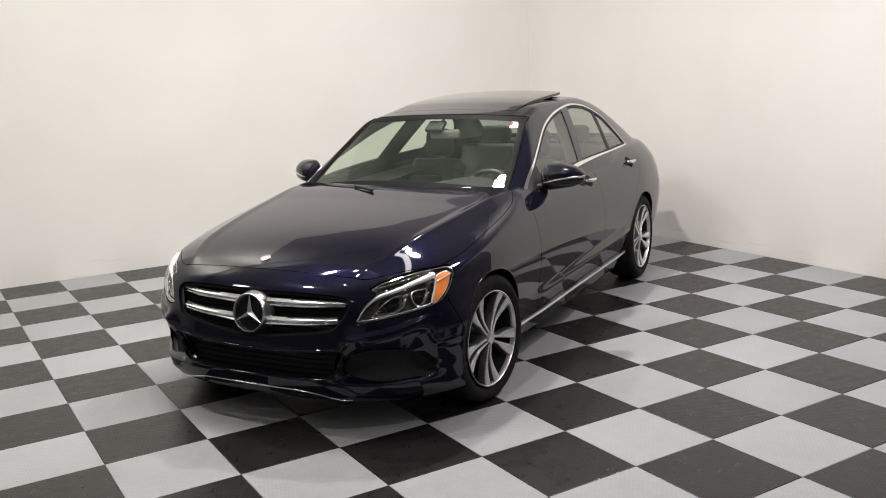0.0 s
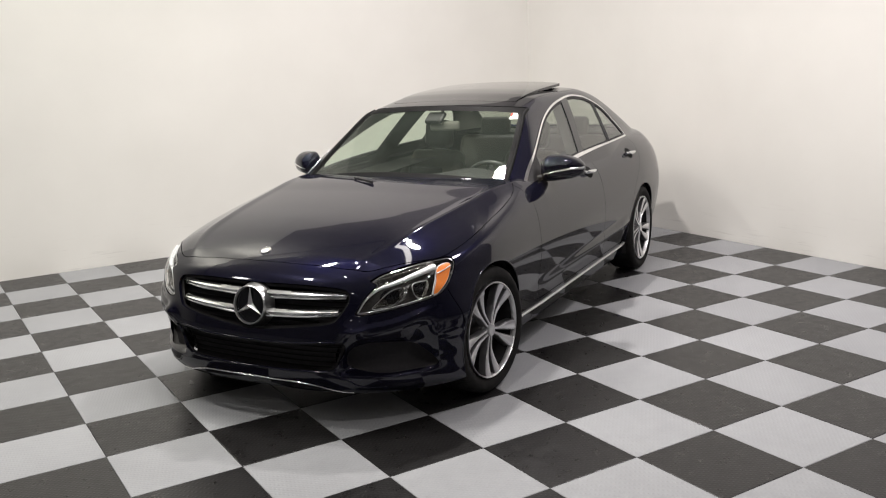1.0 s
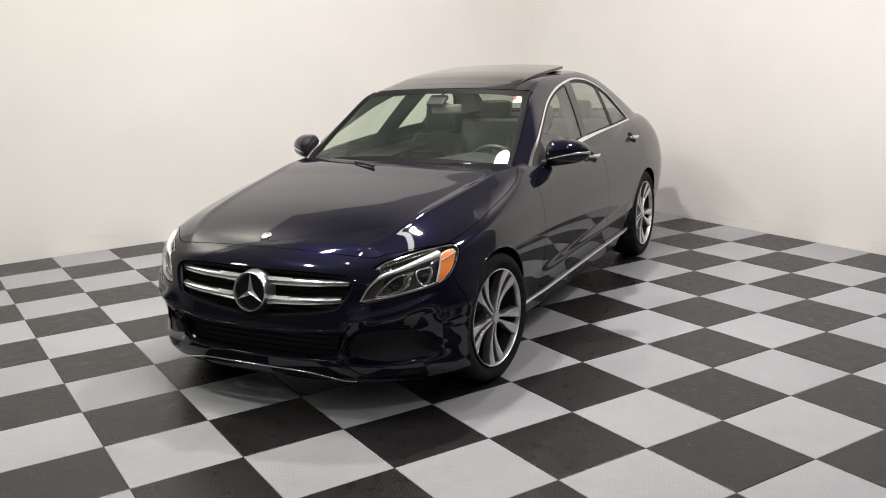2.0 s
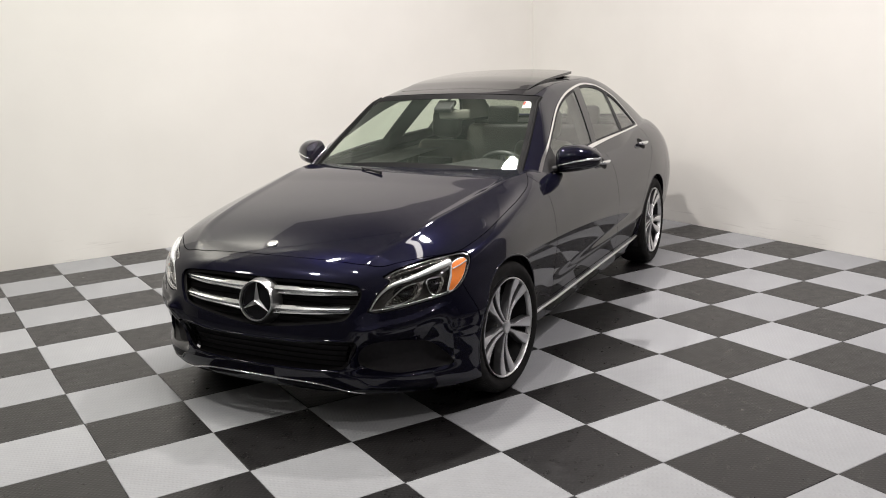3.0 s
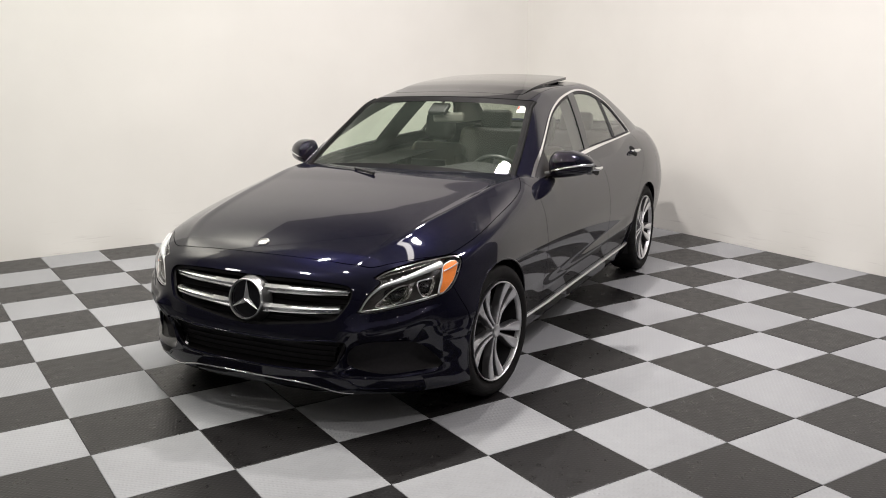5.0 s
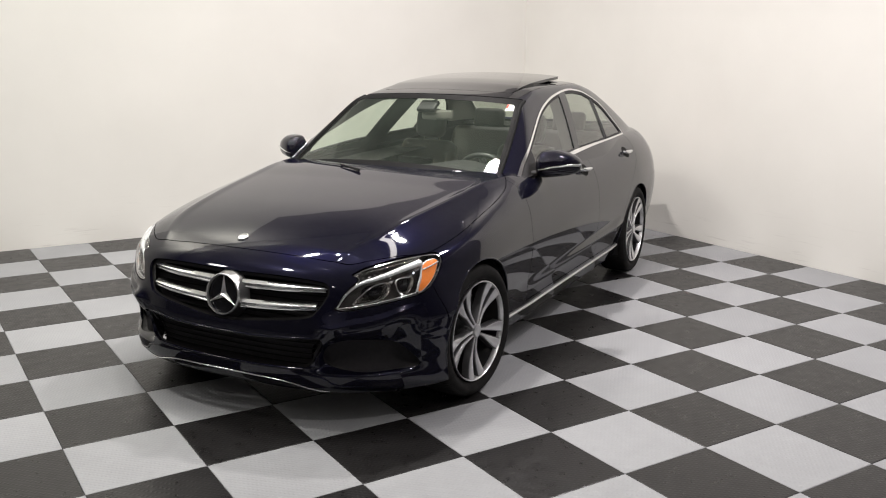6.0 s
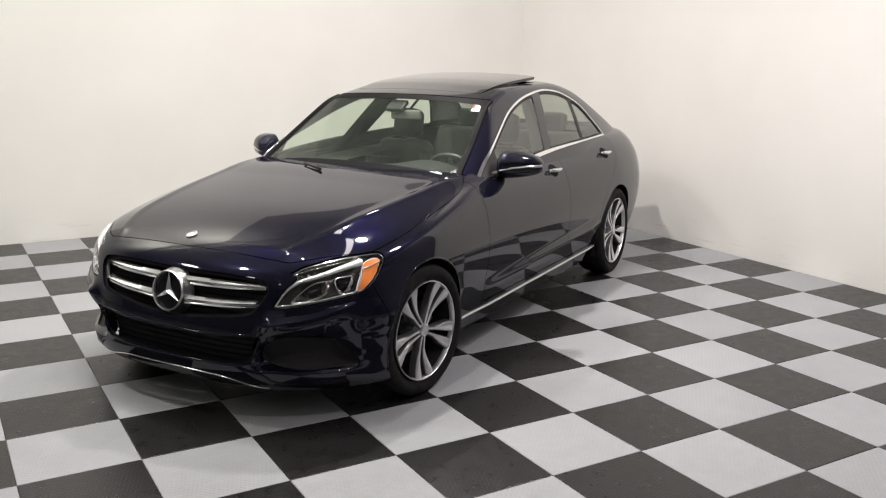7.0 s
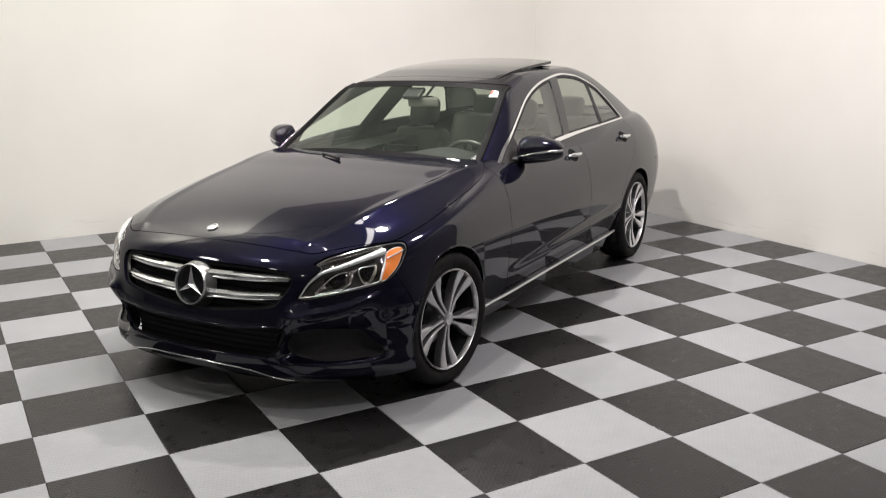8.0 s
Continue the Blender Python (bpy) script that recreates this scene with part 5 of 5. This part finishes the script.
# beige leather with the cabin's shade put into its colour
M_BEIGE_SHADED = plain("shaded_beige_leather", (0.034, 0.029, 0.023), 0.5, 0, 0.1, 50, 0.12)
build_seat(1)
build_seat(-1)
bench = new("rear_seat")
bench.parent = car
bench["label"] = "beige leather rear bench, coloured dark as in cabin shade"
cushion("seat_cushion", (0.48, 1.26, 0.16), (-2.42, 0, 0.52), (0, -10, 0), bench, M_BEIGE_SHADED)
for s in (1, -1):
    cushion("backrest", (0.14, 0.60, 0.56), (-2.74, 0.32 * s, 0.76), (0, -24, 0), bench, M_BEIGE_SHADED, 0.03)
    cushion("headrest", (0.09, 0.25, 0.16), (-2.86, 0.33 * s, 1.085), (0, -14, 0), bench, M_BEIGE_SHADED, 0.02, "beige headrest, coloured dark as in cabin shade")
part("parcel_shelf", box_bm((0.42, 1.15, 0.02), (-3.06, 0, 1.03)), M_DASH, car, "dark parcel shelf")

# dashboard: a long rounded body across the car under the windscreen
bm = bmesh.new()
rings = []
for y in np.linspace(-0.72, 0.72, 25):
    hump = 0.050 * math.exp(-((y - 0.37) / 0.2) ** 2)
    rows = [(-0.62, 0.905), (-0.80, 0.945 + hump * 0.4), (-0.95, 0.950 + hump), (-1.02, 0.925 + hump), (-1.04, 0.87), (-1.02, 0.74), (-0.98, 0.55), (-0.70, 0.50), (-0.60, 0.70)]
    edge = 0.10 * (abs(y) / 0.72) ** 4
    rings.append([bm.verts.new((x - edge * 0.6, y, z - edge * 0.3)) for x, z in rows])
for a, b in zip(rings, rings[1:]):
    for i in range(len(a)):
        j = (i + 1) % len(a)
        bm.faces.new((a[i], a[j], b[j], b[i]))
bm.faces.new(rings[0])
bm.faces.new(rings[-1][::-1])
bmesh.ops.recalc_face_normals(bm, faces=bm.faces[:])
dash = part("dashboard", bm, M_DASH, car, "dark soft-touch dashboard", 40)
part("centre_screen", box_bm((0.012, 0.23, 0.11), (-0.98, 0.02, 0.940), 0.006, 2, None), M_COWL, dash, "black central display")
steer = new("steering_wheel")
steer.parent = car
steer["label"] = "dark leather three-spoke steering wheel"
m = Matrix.Translation((-1.23, 0.375, 0.845)) @ pose(0, 0, 0, 0, -64, 0)
ring = lathe_bm([(0.180 + 0.015 * math.cos(a), 0.016 * math.sin(a)) for a in np.linspace(0, 2 * math.pi, 12, endpoint=False)], 56, "z", True)
ring.transform(m)
part("wheel_rim", ring, M_DARKLEATHER, steer, "", 60)
boss = lathe_bm([(0.0, 0.02), (0.06, 0.015), (0.078, -0.005), (0.06, -0.05)], 32, "z")
boss.transform(m)
part("wheel_boss", boss, M_DASH, steer, "", 50)
for a in (0, 180, 270):
    sp = box_bm((0.125, 0.045, 0.018), (0.115, 0, -0.004), 0.006)
    sp.transform(m @ pose(0, 0, 0, 0, 0, a + 90))
    part("wheel_spoke", sp, M_SATIN, steer, "silver spoke")
col = tube_bm([m @ Vector((0, 0, -0.04)), m @ Vector((0, 0, -0.22))], 0.045, 14)
part("column", col, M_DASH, steer, "", 60)
imirror = new("interior_mirror")
imirror.parent = car
imirror["label"] = "dark framed interior rear-view mirror"
im = Matrix.Translation((-1.215, 0.045, 1.228)) @ pose(0, 0, 0, 0, 8, 14)
bm = box_bm((0.030, 0.195, 0.060), (0, 0, 0), 0.014, 3)
bm.transform(im)
part("mirror_case", bm, M_LINER, imirror, "pale plastic case", 50)
bm = box_bm((0.003, 0.176, 0.048), (-0.0155, 0, 0), 0.001)
bm.transform(im)
part("mirror_glass", bm, M_CHROME, imirror, "silvered glass")
part("mirror_stalk", tube_bm([(-1.215, 0.03, 1.245), (-1.20, 0.015, 1.262), (-1.185, 0, 1.27)], 0.012, 10), M_DASH, imirror)
cover = box_bm((0.10, 0.12, 0.028), (0, 0, 0), 0.01, 2, None)
cover.transform(Matrix.Translation((-1.196, -0.01, 1.279)) @ pose(0, 0, 0, 0, 31, 0))
part("sensor_housing", cover, M_BLACK, imirror, "black sensor cover")
# label inside the windscreen
def on_screen(y, z, off):
    return (solve_axis(0, y, z, -1.6, -0.3, cab_field) + off, y, z)


def build_label():
    bm = bmesh.new()
    c = [on_screen(y, z, -0.008) for y, z in ((0.495, 1.268), (0.545, 1.268), (0.538, 1.304), (0.490, 1.304))]
    bm.faces.new([bm.verts.new(p) for p in c])
    ext = bmesh.ops.extrude_face_region(bm, geom=bm.faces[:])
    bmesh.ops.translate(bm, verts=[v for v in ext["geom"] if isinstance(v, bmesh.types.BMVert)], vec=(-0.001, 0, 0))
    bmesh.ops.recalc_face_normals(bm, faces=bm.faces[:])
    tag = part("windscreen_label", bm, M_PAPER, car, "small white label with a red patch")
    bm = bmesh.new()
    c = [on_screen(y, z, -0.006) for y, z in ((0.493, 1.284), (0.505, 1.284), (0.502, 1.302), (0.491, 1.302))]
    bm.faces.new([bm.verts.new(p) for p in c])
    part("label_patch", bm, M_REDLABEL, tag, "red printed patch")


build_label()

# wipers rest along the foot of the windscreen, one of them over the hood's rear edge
def build_wiper(blade, arm):
    wiper = new("wiper")
    wiper.parent = car
    wiper["label"] = "black windscreen wiper"
    part("wiper_blade", tube_bm(blade, [0.003 + 0.005 * k / (len(blade) - 1) for k in range(len(blade))], 6, 1.2), M_BLACK, wiper, "", 60)
    part("wiper_arm", tube_bm(arm, 0.007, 6, 0.7), M_BLACK, wiper, "", 60)


low_blade = [on_screen(y, 0.950 - 0.06 * y * y, 0.008) for y in np.linspace(0.50, 0.05, 12)]
build_wiper(low_blade, [on_screen(y, 0.946 - 0.06 * y * y, 0.008) for y in np.linspace(0.05, -0.06, 4)])
over = [(-0.600 + 0.15 * t, -0.345 + 0.30 * t) for t in np.linspace(0.42, 1, 10)]
build_wiper([(x, y, hood_z(x, y) + 0.010) for x, y in over], [(x - 0.014 * k, y - 0.006 * k, hood_z(x, y) + 0.010 - 0.001 * k) for x, y in over[:1] for k in range(4)])

# ---- floor tiles ----
def tile_mesh(name, material):
    h, e, g = T / 2 - 0.0008, 0.003, 0.012
    verts = [(sx * h, sy * h, -g) for sx, sy in ((-1, -1), (1, -1), (1, 1), (-1, 1))]
    verts += [(sx * h, sy * h, -0.0015) for sx, sy in ((-1, -1), (1, -1), (1, 1), (-1, 1))]
    verts += [(sx * (h - e), sy * (h - e), 0.0) for sx, sy in ((-1, -1), (1, -1), (1, 1), (-1, 1))]
    faces = [(8, 9, 10, 11)]
    for k in range(4):
        j = (k + 1) % 4
        faces += [(k, j, 4 + j, 4 + k), (4 + k, 4 + j, 8 + j, 8 + k)]
    me = mesh_of(name, verts, faces, smooth=False)
    me.materials.append(material)
    return me


def build_floor():
    floor = tagged(part("floor", box_bm((WALL_X - NEAR_X, WALL_Y - NEAR_Y, 0.08), ((WALL_X + NEAR_X) / 2, (WALL_Y + NEAR_Y) / 2, -0.053)), M_CONCRETE),
                   "checkerboard floor of pale grey and graphite interlocking plastic tiles", "floor", kind="structure")
    light, dark = tile_mesh("pale_tile", M_TILE_L), tile_mesh("dark_tile", M_TILE_D)
    rest = {0: ([], []), 1: ([], [])}
    for a in range(int(NEAR_X / T) - 1, 8):
        for b in range(int(NEAR_Y / T) - 1, 11):
            near = -6 <= a <= 7 and -8 <= b <= 10
            odd = (a + b) % 2
            if near:
                ob = new("floor_tile", light if odd else dark)
                ob.location = ((a + 0.5) * T, (b + 0.5) * T, 0)
                ob.parent = floor
            else:
                v, f = rest[odd]
                k, cx, cy, h = len(v), (a + 0.5) * T, (b + 0.5) * T, T / 2 - 0.0008
                v += [(cx - h, cy - h, -0.0005), (cx + h, cy - h, -0.0005), (cx + h, cy + h, -0.0005), (cx - h, cy + h, -0.0005)]
                f.append((k, k + 1, k + 2, k + 3))
    for odd, (v, f) in rest.items():
        ob = put("far_floor_tiles", mesh_of("far_floor_tiles", v, f, smooth=False), M_TILE_L if odd else M_TILE_D, floor)
        ob["kind"] = "stuff"


build_floor()
